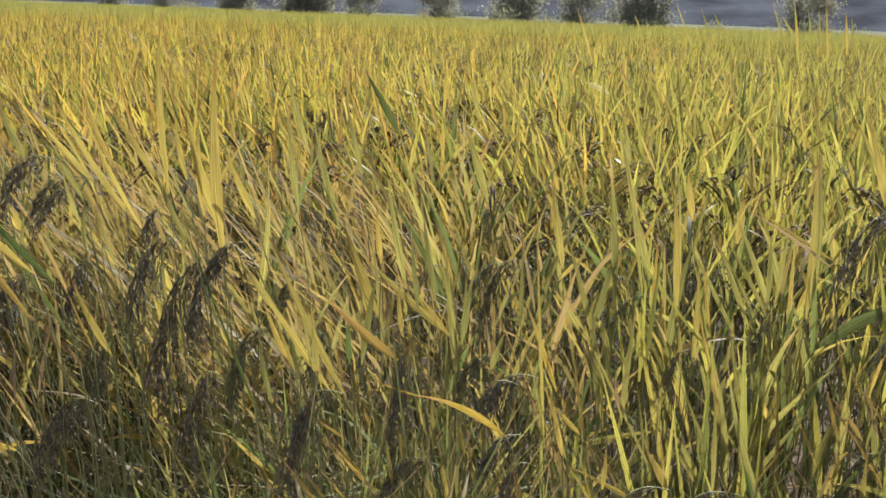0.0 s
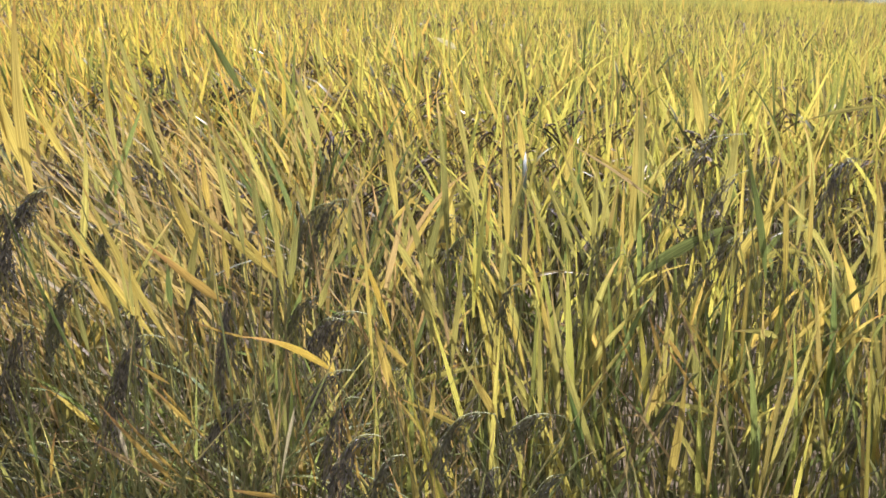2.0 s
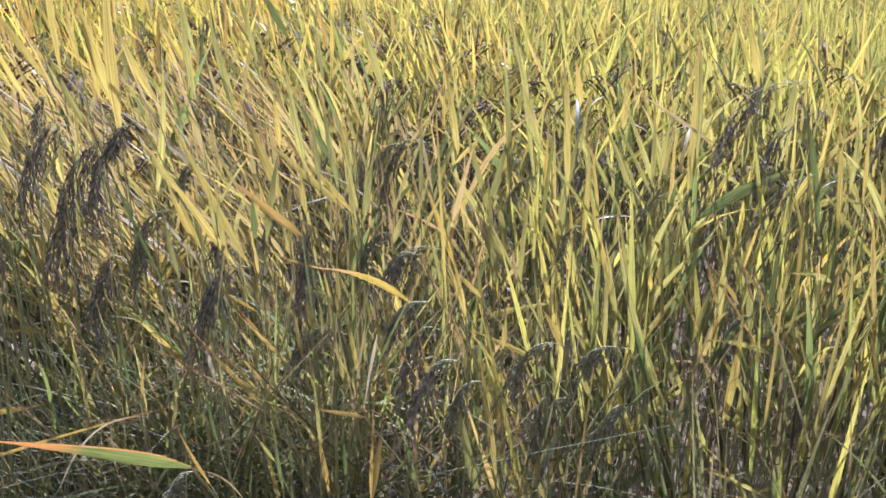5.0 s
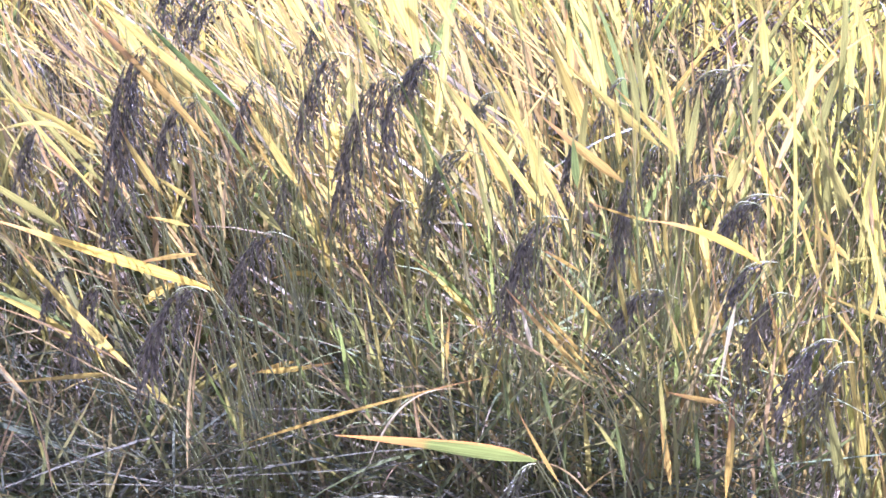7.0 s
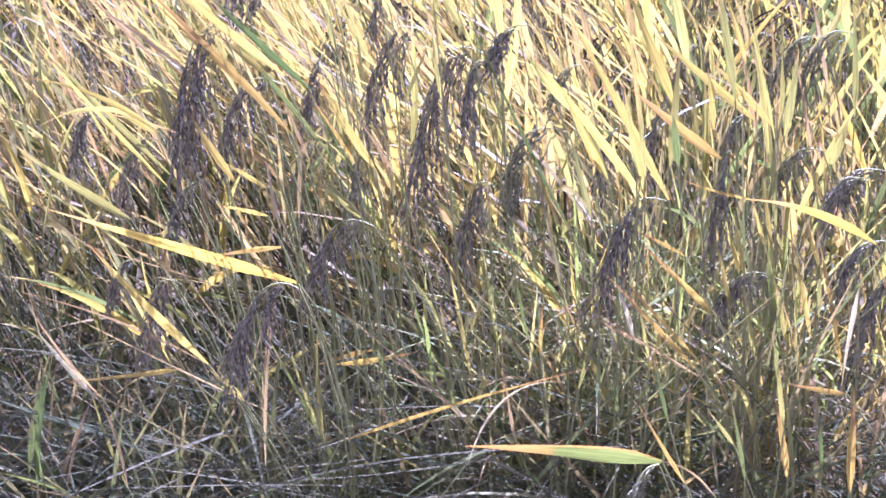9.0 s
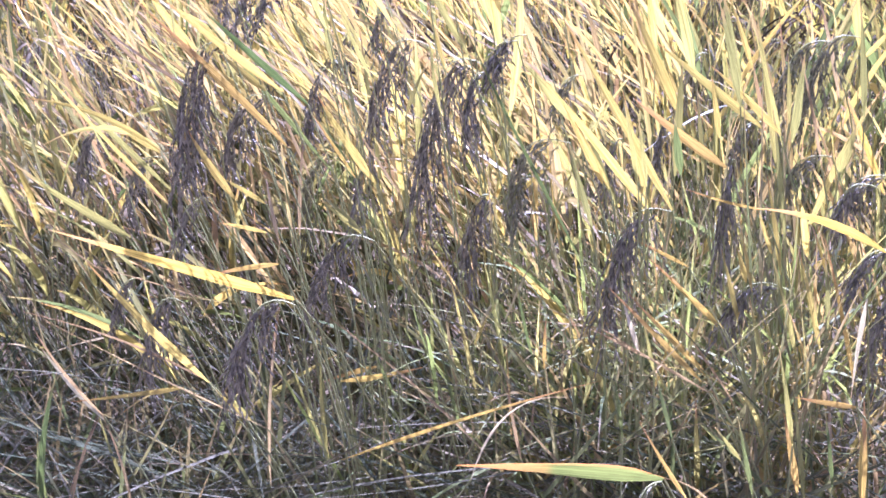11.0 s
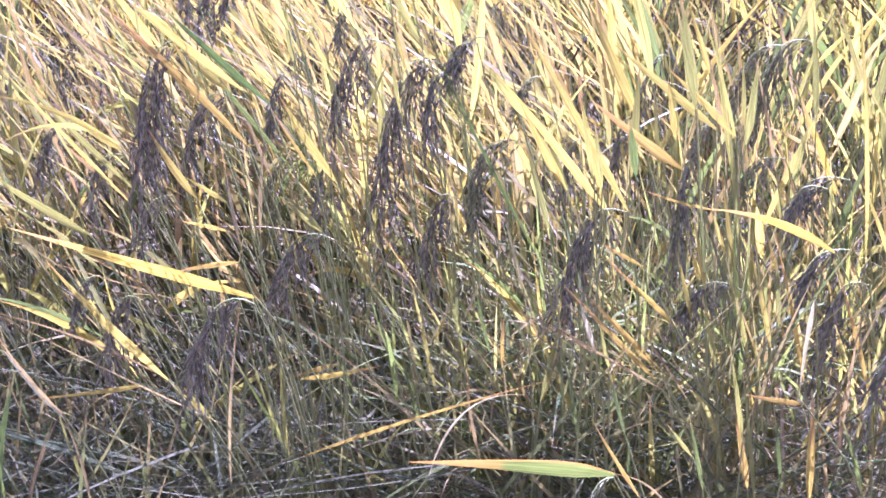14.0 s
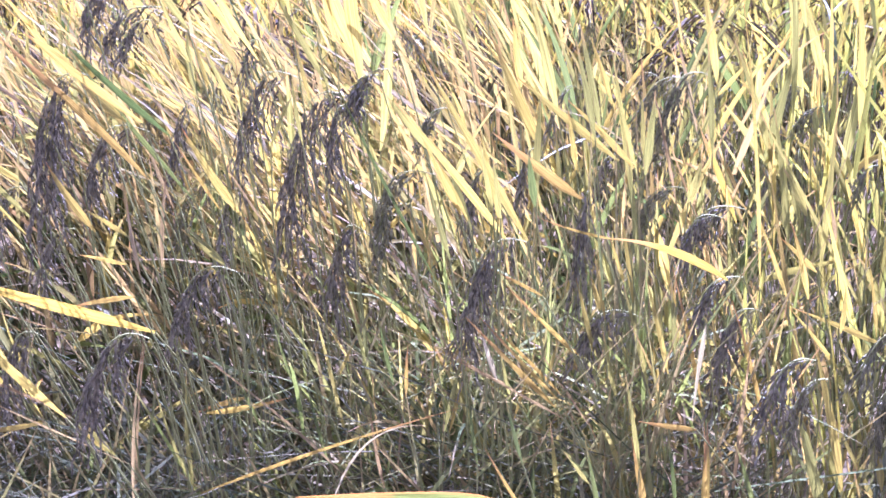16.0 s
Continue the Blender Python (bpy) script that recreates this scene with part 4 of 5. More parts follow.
ear((0.187, 1.637, 0.867), (0.134, 1.625, 0.875), (0.103, 1.600, 0.814), GRAIN, 13)
ear((0.031, 1.903, 0.859), (0.000, 1.891, 0.855), (-0.013, 1.866, 0.807), GRAIN, 9)
ear((-0.107, 1.770, 0.907), (-0.123, 1.758, 0.893), (-0.131, 1.733, 0.822), GRAIN, 11)
ear((-0.174, 1.682, 0.899), (-0.190, 1.670, 0.890), (-0.197, 1.645, 0.813), GRAIN, 11)
ear((-0.488, 1.485, 0.814), (-0.536, 1.473, 0.827), (-0.588, 1.448, 0.713), GRAIN, 14)
ear((-0.523, 1.277, 0.823), (-0.560, 1.265, 0.832), (-0.622, 1.240, 0.709), GRAIN, 15)
ear((-0.758, 1.440, 0.728), (-0.790, 1.428, 0.737), (-0.835, 1.403, 0.593), GRAIN, 12)
ear((0.176, 1.532, 0.812), (0.134, 1.520, 0.812), (0.111, 1.495, 0.758), GRAIN, 12)
ear((-0.534, 1.616, 0.869), (-0.544, 1.604, 0.860), (-0.549, 1.579, 0.783), GRAIN, 9)
ear((-0.551, 1.850, 1.053), (-0.566, 1.838, 1.048), (-0.569, 1.813, 0.991), GRAIN, 8)
ear((-0.235, 1.741, 0.975), (-0.260, 1.729, 0.971), (-0.280, 1.704, 0.923), GRAIN_PALE, 9)
ear((-0.103, 1.182, 0.693), (-0.118, 1.170, 0.696), (-0.129, 1.145, 0.674), GRAIN_PALE, 8)
ear((0.264, 1.405, 0.739), (0.235, 1.393, 0.738), (0.212, 1.368, 0.677), GRAIN_PALE, 11)
ear((0.370, 1.503, 0.672), (0.357, 1.491, 0.666), (0.351, 1.466, 0.569), GRAIN_PALE, 11)
ear((0.366, 2.007, 0.916), (0.335, 1.995, 0.912), (0.305, 1.970, 0.880), GRAIN_PALE, 9)
ear((-0.717, 1.835, 1.086), (-0.743, 1.823, 1.082), (-0.768, 1.798, 1.032), GRAIN, 9)
ear((0.198, 1.498, 0.780), (0.155, 1.486, 0.784), (0.145, 1.461, 0.670), GRAIN, 13)
ear((-0.311, 1.619, 1.052), (-0.338, 1.607, 1.049), (-0.354, 1.582, 1.004), GRAIN, 8)
ear((0.117, 1.842, 0.999), (0.070, 1.830, 0.999), (0.038, 1.805, 0.919), GRAIN_PALE, 11)
ear((0.453, 1.970, 0.827), (0.424, 1.958, 0.819), (0.413, 1.933, 0.764), GRAIN_PALE, 9)
ear((0.411, 1.547, 0.652), (0.385, 1.535, 0.655), (0.365, 1.510, 0.603), GRAIN, 11)
ear((0.155, 1.608, 0.864), (0.121, 1.596, 0.875), (0.100, 1.571, 0.835), GRAIN, 9)
ear((-0.867, 1.516, 0.724), (-0.891, 1.504, 0.717), (-0.911, 1.479, 0.648), GRAIN, 10)
ear((-0.702, 1.912, 1.089), (-0.783, 1.900, 1.097), (-0.838, 1.875, 1.031), GRAIN, 12)
ear((0.860, 1.992, 1.130), (0.748, 1.980, 1.106), (0.677, 1.955, 0.947), GRAIN, 8)
ear((0.871, 1.992, 1.062), (0.811, 1.980, 1.029), (0.778, 1.955, 0.930), GRAIN, 7)
ear((0.900, 1.992, 0.950), (0.838, 1.980, 0.922), (0.775, 1.955, 0.841), GRAIN_PALE, 8)
ear((0.340, 2.043, 0.931), (0.305, 2.031, 0.949), (0.285, 2.006, 0.902), GRAIN_PALE, 7)
ear((0.595, 1.940, 0.773), (0.562, 1.928, 0.786), (0.548, 1.903, 0.742), GRAIN_PALE, 7)
leaf((0.661, 1.996, 0.897), (0.663, 2.075, 1.201), (0.000, -0.013, 0.009), 0.0187, "yellow")
leaf((0.585, 1.974, 0.915), (0.585, 2.025, 1.043), (0.000, -0.006, 0.004), 0.0122, "lime")
leaf((0.603, 2.049, 0.874), (0.511, 2.103, 1.025), (0.000, -0.007, 0.006), 0.0128, "lime")
leaf((0.459, 2.361, 0.813), (0.442, 2.427, 1.090), (0.000, -0.011, 0.009), 0.0118, "yellow")
leaf((0.501, 2.072, 0.803), (0.478, 2.127, 0.967), (0.000, -0.007, 0.005), 0.0117, "yellow")
leaf((0.286, 2.002, 0.892), (0.323, 2.052, 1.020), (0.000, -0.006, 0.004), 0.0161, "yellow")
leaf((0.373, 2.191, 0.850), (0.320, 2.259, 1.117), (0.000, -0.011, 0.008), 0.0149, "lime")
leaf((0.546, 1.903, 0.731), (0.518, 1.958, 0.882), (0.000, -0.007, 0.005), 0.0133, "lime")
leaf((0.788, 2.088, 0.945), (0.794, 2.135, 1.051), (0.000, -0.005, 0.003), 0.0131, "lime")
leaf((0.688, 1.972, 1.006), (0.523, 2.019, 1.100), (0.000, -0.008, 0.006), 0.0086, "straw")
leaf((0.311, 1.848, 0.763), (0.284, 1.897, 0.874), (0.000, -0.005, 0.004), 0.0151, "lime")
leaf((0.757, 1.875, 0.715), (0.706, 1.917, 0.776), (0.000, -0.004, 0.003), 0.0098, "orange")
leaf((0.715, 1.879, 0.711), (0.693, 1.924, 0.795), (0.000, -0.004, 0.003), 0.0098, "orange")
leaf((0.786, 1.881, 0.720), (0.746, 1.928, 0.814), (0.000, -0.004, 0.003), 0.0086, "straw")
leaf((0.605, 1.898, 0.804), (0.581, 1.935, 0.842), (0.000, -0.002, 0.002), 0.0144, "lime")
leaf((0.732, 2.097, 1.065), (0.711, 2.137, 1.126), (0.000, -0.003, 0.002), 0.0104, "lime")
leaf((0.825, 1.859, 0.709), (0.862, 1.909, 0.827), (0.000, -0.005, 0.004), 0.0098, "lime")
leaf((0.856, 1.968, 0.854), (0.866, 2.010, 0.922), (0.000, -0.003, 0.002), 0.0152, "lime")
ear((0.391, 1.484, 0.771), (0.338, 1.458, 0.783), (0.302, 1.431, 0.714), GRAIN_PALE)
ear((0.234, 1.358, 0.789), (0.194, 1.332, 0.801), (0.167, 1.305, 0.720), GRAIN)
ear((0.511, 1.496, 0.670), (0.469, 1.470, 0.682), (0.441, 1.444, 0.615), GRAIN_PALE)
ear((0.791, 1.886, 0.686), (0.747, 1.854, 0.697), (0.718, 1.823, 0.619), GRAIN)
ear((1.143, 2.133, 1.064), (1.085, 2.104, 1.074), (1.046, 2.074, 0.984), GRAIN)
ear((1.142, 2.143, 0.735), (1.106, 2.115, 0.745), (1.083, 2.087, 0.672), GRAIN_PALE)
ear((0.966, 1.860, 0.524), (0.908, 1.838, 0.535), (0.870, 1.816, 0.488), GRAIN)
ear((0.499, 1.531, 0.751), (0.447, 1.514, 0.763), (0.413, 1.498, 0.731), GRAIN_PALE)
ear((1.201, 1.983, 0.582), (1.146, 1.954, 0.593), (1.109, 1.925, 0.506), GRAIN)
ear((-0.656, 1.710, 1.158), (-0.713, 1.681, 1.170), (-0.751, 1.651, 1.102), GRAIN)
leaf((-0.374, 1.641, 1.092), (-0.400, 1.688, 1.248), (0.000, -0.012, 0.006), 0.0165, "yellow")
leaf((-0.372, 1.594, 1.039), (-0.458, 1.631, 1.177), (0.000, -0.012, 0.006), 0.0126, "lime")
leaf((-0.482, 1.637, 1.066), (-0.606, 1.687, 1.254), (0.000, -0.017, 0.008), 0.0148, "yellow")
leaf((-0.564, 1.602, 1.116), (-0.637, 1.628, 1.217), (0.000, -0.009, 0.005), 0.0144, "lime")
leaf((-0.277, 1.847, 1.064), (-0.317, 1.907, 1.258), (0.000, -0.015, 0.007), 0.0164, "lime")
leaf((-0.096, 1.715, 0.924), (-0.172, 1.758, 1.079), (0.000, -0.013, 0.006), 0.0233, "yellow")
leaf((-0.136, 1.912, 0.966), (-0.153, 1.944, 1.072), (0.000, -0.008, 0.004), 0.0172, "yellow")
leaf((-0.074, 1.849, 0.937), (-0.125, 1.906, 1.131), (0.000, -0.015, 0.008), 0.0208, "lime")
leaf((-0.043, 1.664, 0.909), (-0.057, 1.689, 0.989), (0.000, -0.006, 0.003), 0.0132, "yellow")
leaf((-0.008, 1.794, 0.925), (-0.046, 1.843, 1.087), (0.000, -0.012, 0.006), 0.0162, "lime")
leaf((0.010, 1.864, 0.952), (-0.029, 1.894, 1.054), (0.000, -0.008, 0.004), 0.0125, "yellow")
leaf((0.016, 1.709, 0.910), (-0.133, 1.734, 1.025), (-0.006, 0.001, 0.004), 0.0174, "yellow")
leaf((0.054, 1.684, 0.897), (0.064, 1.721, 1.010), (0.000, -0.009, 0.004), 0.0172, "lime")
leaf((0.110, 1.628, 0.878), (0.127, 1.647, 0.935), (0.000, -0.005, 0.002), 0.0166, "lime")
leaf((0.156, 1.978, 0.877), (0.113, 2.025, 1.037), (0.000, -0.012, 0.006), 0.0111, "straw")
leaf((0.201, 2.112, 0.926), (0.164, 2.167, 1.107), (0.000, -0.014, 0.007), 0.0223, "yellow")
leaf((0.264, 1.946, 0.834), (0.311, 2.015, 1.037), (0.000, -0.016, 0.008), 0.0197, "lime")
leaf((0.259, 1.911, 0.848), (0.190, 1.934, 0.937), (0.000, -0.008, 0.004), 0.0172, "lime")
leaf((0.295, 1.741, 0.820), (0.257, 1.760, 0.889), (0.000, -0.006, 0.003), 0.0197, "lime")
leaf((0.195, 2.047, 0.922), (0.250, 2.070, 0.981), (0.000, -0.006, 0.003), 0.0114, "yellow")
leaf((0.205, 1.565, 0.780), (0.164, 1.680, 1.150), (0.000, -0.028, 0.014), 0.0072, "yellow")
leaf((0.345, 2.131, 1.024), (0.298, 2.183, 1.200), (0.000, -0.014, 0.007), 0.0162, "lime")
leaf((0.365, 2.069, 0.955), (0.330, 2.106, 1.079), (0.000, -0.010, 0.005), 0.0227, "lime")
leaf((0.344, 1.959, 0.883), (0.339, 1.972, 0.924), (0.000, -0.003, 0.002), 0.0153, "lime")
leaf((0.426, 2.009, 0.872), (0.405, 2.094, 1.142), (0.000, -0.020, 0.010), 0.0179, "yellow")
leaf((0.448, 1.850, 0.853), (0.447, 1.903, 1.020), (0.000, -0.013, 0.006), 0.0145, "yellow")
leaf((0.603, 2.049, 0.895), (0.526, 2.100, 1.072), (0.000, -0.014, 0.007), 0.0158, "lime")
leaf((0.562, 2.006, 0.866), (0.482, 2.054, 1.038), (0.000, -0.014, 0.007), 0.0155, "lime")
leaf((0.599, 2.047, 0.909), (0.598, 2.088, 1.037), (0.000, -0.010, 0.005), 0.0135, "lime")
leaf((0.751, 2.202, 0.963), (0.558, 2.221, 1.073), (0.008, -0.001, -0.004), 0.0119, "yellow")
leaf((0.688, 2.102, 0.889), (0.693, 2.199, 1.191), (0.000, -0.023, 0.011), 0.0299, "lime")
leaf((0.668, 1.924, 0.864), (0.871, 1.973, 0.965), (-0.002, 0.004, 0.012), 0.0318, "green")
leaf((0.790, 2.103, 0.935), (0.799, 2.138, 1.041), (0.000, -0.008, 0.004), 0.0205, "lime")
leaf((0.832, 2.210, 1.086), (0.792, 2.261, 1.248), (0.000, -0.013, 0.007), 0.0256, "yellow")
leaf((0.857, 2.280, 1.089), (0.836, 2.322, 1.227), (0.000, -0.010, 0.005), 0.0193, "lime")
leaf((-0.145, 1.484, 0.909), (-0.165, 1.512, 1.002), (0.000, -0.007, 0.004), 0.0102, "lime")
leaf((0.296, 1.495, 0.755), (0.299, 1.514, 0.814), (0.000, -0.005, 0.002), 0.0130, "yellow")
leaf((0.393, 1.528, 0.750), (0.356, 1.543, 0.808), (0.000, -0.005, 0.003), 0.0176, "yellow")
leaf((0.442, 1.511, 0.671), (0.408, 1.528, 0.734), (0.000, -0.005, 0.003), 0.0115, "lime")
leaf((0.563, 1.569, 0.657), (0.478, 1.644, 0.914), (-0.011, -0.001, 0.001), 0.0182, "lime")
leaf((0.536, 1.556, 0.680), (0.505, 1.587, 0.785), (0.000, -0.008, 0.004), 0.0162, "green")
leaf((0.708, 1.700, 0.544), (0.736, 1.767, 0.747), (0.000, -0.016, 0.008), 0.0239, "yellow")
leaf((0.734, 1.701, 0.523), (0.741, 1.731, 0.614), (0.000, -0.007, 0.003), 0.0239, "lime")
leaf((0.807, 1.849, 0.618), (0.701, 1.889, 0.770), (0.000, -0.014, 0.007), 0.0074, "orange")
leaf((0.744, 1.725, 0.548), (0.590, 1.774, 0.739), (0.000, -0.018, 0.009), 0.0070, "straw")
leaf((0.268, 1.364, 0.571), (0.222, 1.411, 0.728), (0.000, -0.012, 0.006), 0.0215, "lime")
leaf((0.236, 1.434, 0.830), (0.212, 1.460, 0.916), (0.000, -0.007, 0.003), 0.0115, "yellow")
leaf((0.258, 1.501, 0.836), (0.211, 1.511, 0.878), (0.000, -0.005, 0.002), 0.0111, "yellow")
leaf((-0.059, 1.388, 0.690), (-0.173, 1.413, 0.798), (0.000, -0.011, 0.006), 0.0083, "orange")
leaf((-0.119, 1.427, 0.694), (-0.193, 1.432, 0.729), (0.000, -0.006, 0.003), 0.0077, "straw")
leaf((0.318, 1.656, 0.814), (0.306, 1.673, 0.872), (0.000, -0.004, 0.002), 0.0085, "straw")
leaf((0.182, 1.325, 0.597), (0.153, 1.349, 0.681), (0.000, -0.007, 0.003), 0.0081, "green")
leaf((0.053, 1.315, 0.592), (0.032, 1.342, 0.684), (0.000, -0.007, 0.004), 0.0097, "orange")
leaf((0.837, 2.025, 0.948), (0.866, 2.081, 1.147), (0.000, -0.016, 0.008), 0.0282, "lime")
leaf((0.966, 2.106, 0.813), (0.903, 2.195, 1.111), (0.000, -0.024, 0.012), 0.0274, "green")
leaf((1.037, 2.157, 0.878), (1.046, 2.204, 1.042), (0.000, -0.013, 0.006), 0.0152, "lime")
leaf((1.135, 2.449, 0.692), (1.160, 2.482, 0.810), (0.000, -0.009, 0.005), 0.0204, "lime")
leaf((1.216, 2.190, 0.816), (1.220, 2.247, 1.012), (0.000, -0.016, 0.008), 0.0181, "lime")
leaf((1.233, 2.158, 0.775), (1.258, 2.212, 0.962), (0.000, -0.015, 0.007), 0.0334, "yellow")
leaf((1.204, 2.173, 0.761), (1.229, 2.208, 0.881), (0.000, -0.010, 0.005), 0.0336, "lime")
leaf((1.185, 2.257, 0.723), (1.126, 2.303, 0.874), (0.000, -0.013, 0.006), 0.0215, "lime")
leaf((1.172, 2.258, 0.749), (1.243, 2.286, 0.855), (0.000, -0.010, 0.005), 0.0188, "lime")
leaf((1.050, 2.175, 0.641), (1.132, 2.198, 0.732), (0.000, -0.009, 0.005), 0.0183, "yellow")
leaf((1.160, 2.125, 0.661), (1.146, 2.151, 0.747), (0.000, -0.007, 0.003), 0.0282, "lime")
leaf((1.116, 2.064, 0.595), (1.147, 2.092, 0.691), (0.000, -0.008, 0.004), 0.0302, "lime")
leaf((1.258, 2.052, 0.560), (1.284, 2.102, 0.731), (0.000, -0.014, 0.007), 0.0227, "lime")
leaf((0.852, 1.934, 0.592), (0.913, 1.988, 0.780), (0.000, -0.016, 0.008), 0.0166, "green")
leaf((0.804, 1.932, 0.636), (0.789, 1.966, 0.749), (0.000, -0.009, 0.005), 0.0211, "lime")
leaf((0.951, 1.872, 0.378), (0.957, 1.894, 0.452), (0.000, -0.006, 0.003), 0.0297, "lime")
leaf((1.150, 1.982, 0.462), (1.141, 2.031, 0.629), (0.000, -0.013, 0.007), 0.0173, "lime")
leaf((0.884, 1.905, 0.529), (0.947, 1.915, 0.568), (0.000, -0.006, 0.003), 0.0141, "lime")
leaf((1.040, 1.947, 0.508), (0.992, 2.000, 0.681), (0.000, -0.014, 0.007), 0.0121, "yellow")
leaf((1.246, 2.008, 0.484), (1.285, 2.031, 0.564), (0.000, -0.007, 0.004), 0.0250, "green")
leaf((0.467, 1.589, 0.715), (0.460, 1.636, 0.883), (0.000, -0.013, 0.006), 0.0116, "lime")
leaf((1.189, 2.202, 1.172), (1.037, 2.196, 1.134), (-0.019, 0.000, -0.000), 0.0124, "lime")
leaf((-1.310, 2.662, 0.980), (-1.416, 2.693, 1.154), (0.000, -0.015, 0.008), 0.0289, "lime")
leaf((-0.910, 2.276, 1.015), (-1.073, 2.295, 1.175), (0.000, -0.016, 0.008), 0.0219, "yellow")
leaf((-0.750, 2.303, 1.015), (-0.890, 2.329, 1.193), (0.000, -0.016, 0.008), 0.0220, "yellow")
leaf((-1.064, 2.674, 0.982), (-1.171, 2.714, 1.194), (0.000, -0.018, 0.009), 0.0192, "yellow")
leaf((-0.225, 1.939, 1.019), (-0.287, 1.980, 1.213), (0.000, -0.015, 0.007), 0.0204, "lime")
leaf((-0.645, 3.142, 0.985), (-0.739, 3.199, 1.252), (0.000, -0.021, 0.011), 0.0255, "lime")
leaf((-0.458, 3.673, 0.991), (-0.608, 3.713, 1.224), (0.000, -0.021, 0.010), 0.0378, "green")
leaf((-0.261, 4.365, 0.999), (-0.300, 4.406, 1.178), (0.000, -0.014, 0.007), 0.0295, "lime")
leaf((0.033, 2.185, 1.043), (-0.027, 2.218, 1.208), (0.000, -0.013, 0.006), 0.0250, "lime")
leaf((0.462, 2.258, 1.019), (0.446, 2.281, 1.119), (0.000, -0.007, 0.004), 0.0227, "yellow")
leaf((0.558, 2.255, 0.977), (0.566, 2.281, 1.075), (0.000, -0.007, 0.004), 0.0277, "yellow")
leaf((1.108, 3.347, 1.012), (1.017, 3.378, 1.177), (0.000, -0.014, 0.007), 0.0217, "yellow")
leaf((0.354, 3.196, 1.000), (0.314, 3.234, 1.166), (0.000, -0.013, 0.006), 0.0178, "lime")
leaf((-1.219, 4.045, 0.983), (-1.256, 4.081, 1.138), (0.000, -0.012, 0.006), 0.0212, "orange")
leaf((0.293, 5.876, 1.021), (0.146, 5.874, 1.085), (0.000, -0.012, 0.006), 0.0454, "pale")
leaf((-0.434, 1.641, 1.128), (-0.470, 1.708, 1.417), (0.000, -0.021, 0.011), 0.0175, "yellow")
leaf((-0.333, 1.618, 1.030), (-0.370, 1.696, 1.362), (0.000, -0.025, 0.012), 0.0261, "yellow")
leaf((-0.348, 1.639, 1.074), (-0.416, 1.675, 1.256), (0.000, -0.014, 0.007), 0.0253, "yellow")
leaf((-0.297, 1.670, 1.090), (-0.353, 1.688, 1.191), (0.000, -0.008, 0.004), 0.0177, "yellow")
leaf((-0.411, 1.660, 1.148), (-0.439, 1.682, 1.252), (0.000, -0.008, 0.004), 0.0137, "yellow")
leaf((-0.501, 1.621, 1.096), (-0.638, 1.650, 1.280), (0.000, -0.017, 0.008), 0.0155, "yellow")
leaf((-0.563, 1.590, 1.074), (-0.602, 1.607, 1.166), (0.000, -0.007, 0.004), 0.0135, "lime")
leaf((-0.691, 1.567, 1.197), (-0.742, 1.585, 1.296), (0.000, -0.008, 0.004), 0.0132, "lime")
leaf((-0.210, 2.059, 1.109), (-0.255, 2.090, 1.258), (0.000, -0.011, 0.006), 0.0143, "lime")
leaf((-0.101, 1.167, 0.708), (-0.282, 1.023, 0.811), (0.004, 0.004, 0.001), 0.0225, "bigleaf")
leaf((0.080, 1.440, 0.716), (0.049, 1.485, 0.828), (0.000, -0.009, 0.004), 0.0097, "yellow")
leaf((0.057, 1.456, 0.690), (0.022, 1.502, 0.808), (0.000, -0.009, 0.005), 0.0092, "lime")
leaf((0.015, 1.429, 0.686), (-0.005, 1.464, 0.770), (0.000, -0.007, 0.003), 0.0091, "lime")
leaf((-0.013, 1.483, 0.719), (-0.039, 1.518, 0.809), (0.000, -0.007, 0.004), 0.0087, "yellow")
leaf((0.087, 1.445, 0.742), (0.079, 1.483, 0.830), (0.000, -0.007, 0.003), 0.0083, "lime")
leaf((0.042, 1.319, 0.656), (0.022, 1.362, 0.760), (0.000, -0.008, 0.004), 0.0085, "lime")
leaf((-0.071, 1.474, 0.689), (-0.060, 1.493, 0.725), (0.000, -0.003, 0.002), 0.0081, "yellow")
leaf((-0.116, 1.398, 0.694), (-0.131, 1.421, 0.751), (0.000, -0.005, 0.002), 0.0077, "lime")
leaf((-0.093, 1.263, 0.692), (-0.115, 1.290, 0.762), (0.000, -0.006, 0.003), 0.0069, "green")
leaf((-0.148, 1.299, 0.663), (-0.161, 1.329, 0.735), (0.000, -0.006, 0.003), 0.0066, "green")
leaf((-0.003, 1.263, 0.625), (-0.023, 1.296, 0.706), (0.000, -0.006, 0.003), 0.0076, "green")
leaf((0.083, 1.281, 0.629), (0.070, 1.318, 0.716), (0.000, -0.007, 0.003), 0.0076, "green")
leaf((-0.270, 1.427, 0.686), (-0.296, 1.464, 0.781), (0.000, -0.008, 0.004), 0.0066, "green")
leaf((-0.419, 1.471, 0.650), (-0.455, 1.509, 0.750), (0.000, -0.008, 0.004), 0.0070, "green")
leaf((-0.371, 1.447, 0.540), (-0.408, 1.492, 0.656), (0.000, -0.009, 0.005), 0.0071, "green")
leaf((-0.281, 1.386, 0.554), (-0.304, 1.425, 0.650), (0.000, -0.008, 0.004), 0.0067, "straw")
leaf((-0.256, 1.433, 0.666), (-0.256, 1.463, 0.730), (0.000, -0.005, 0.003), 0.0059, "orange")
leaf((-0.042, 1.194, 0.650), (-0.104, 1.197, 0.686), (0.002, 0.004, 0.008), 0.0036, "straw")
leaf((0.170, 6.970, 1.150), (0.046, 7.030, 1.500), (0.000, -0.010, 0.005), 0.0215, "yellow")
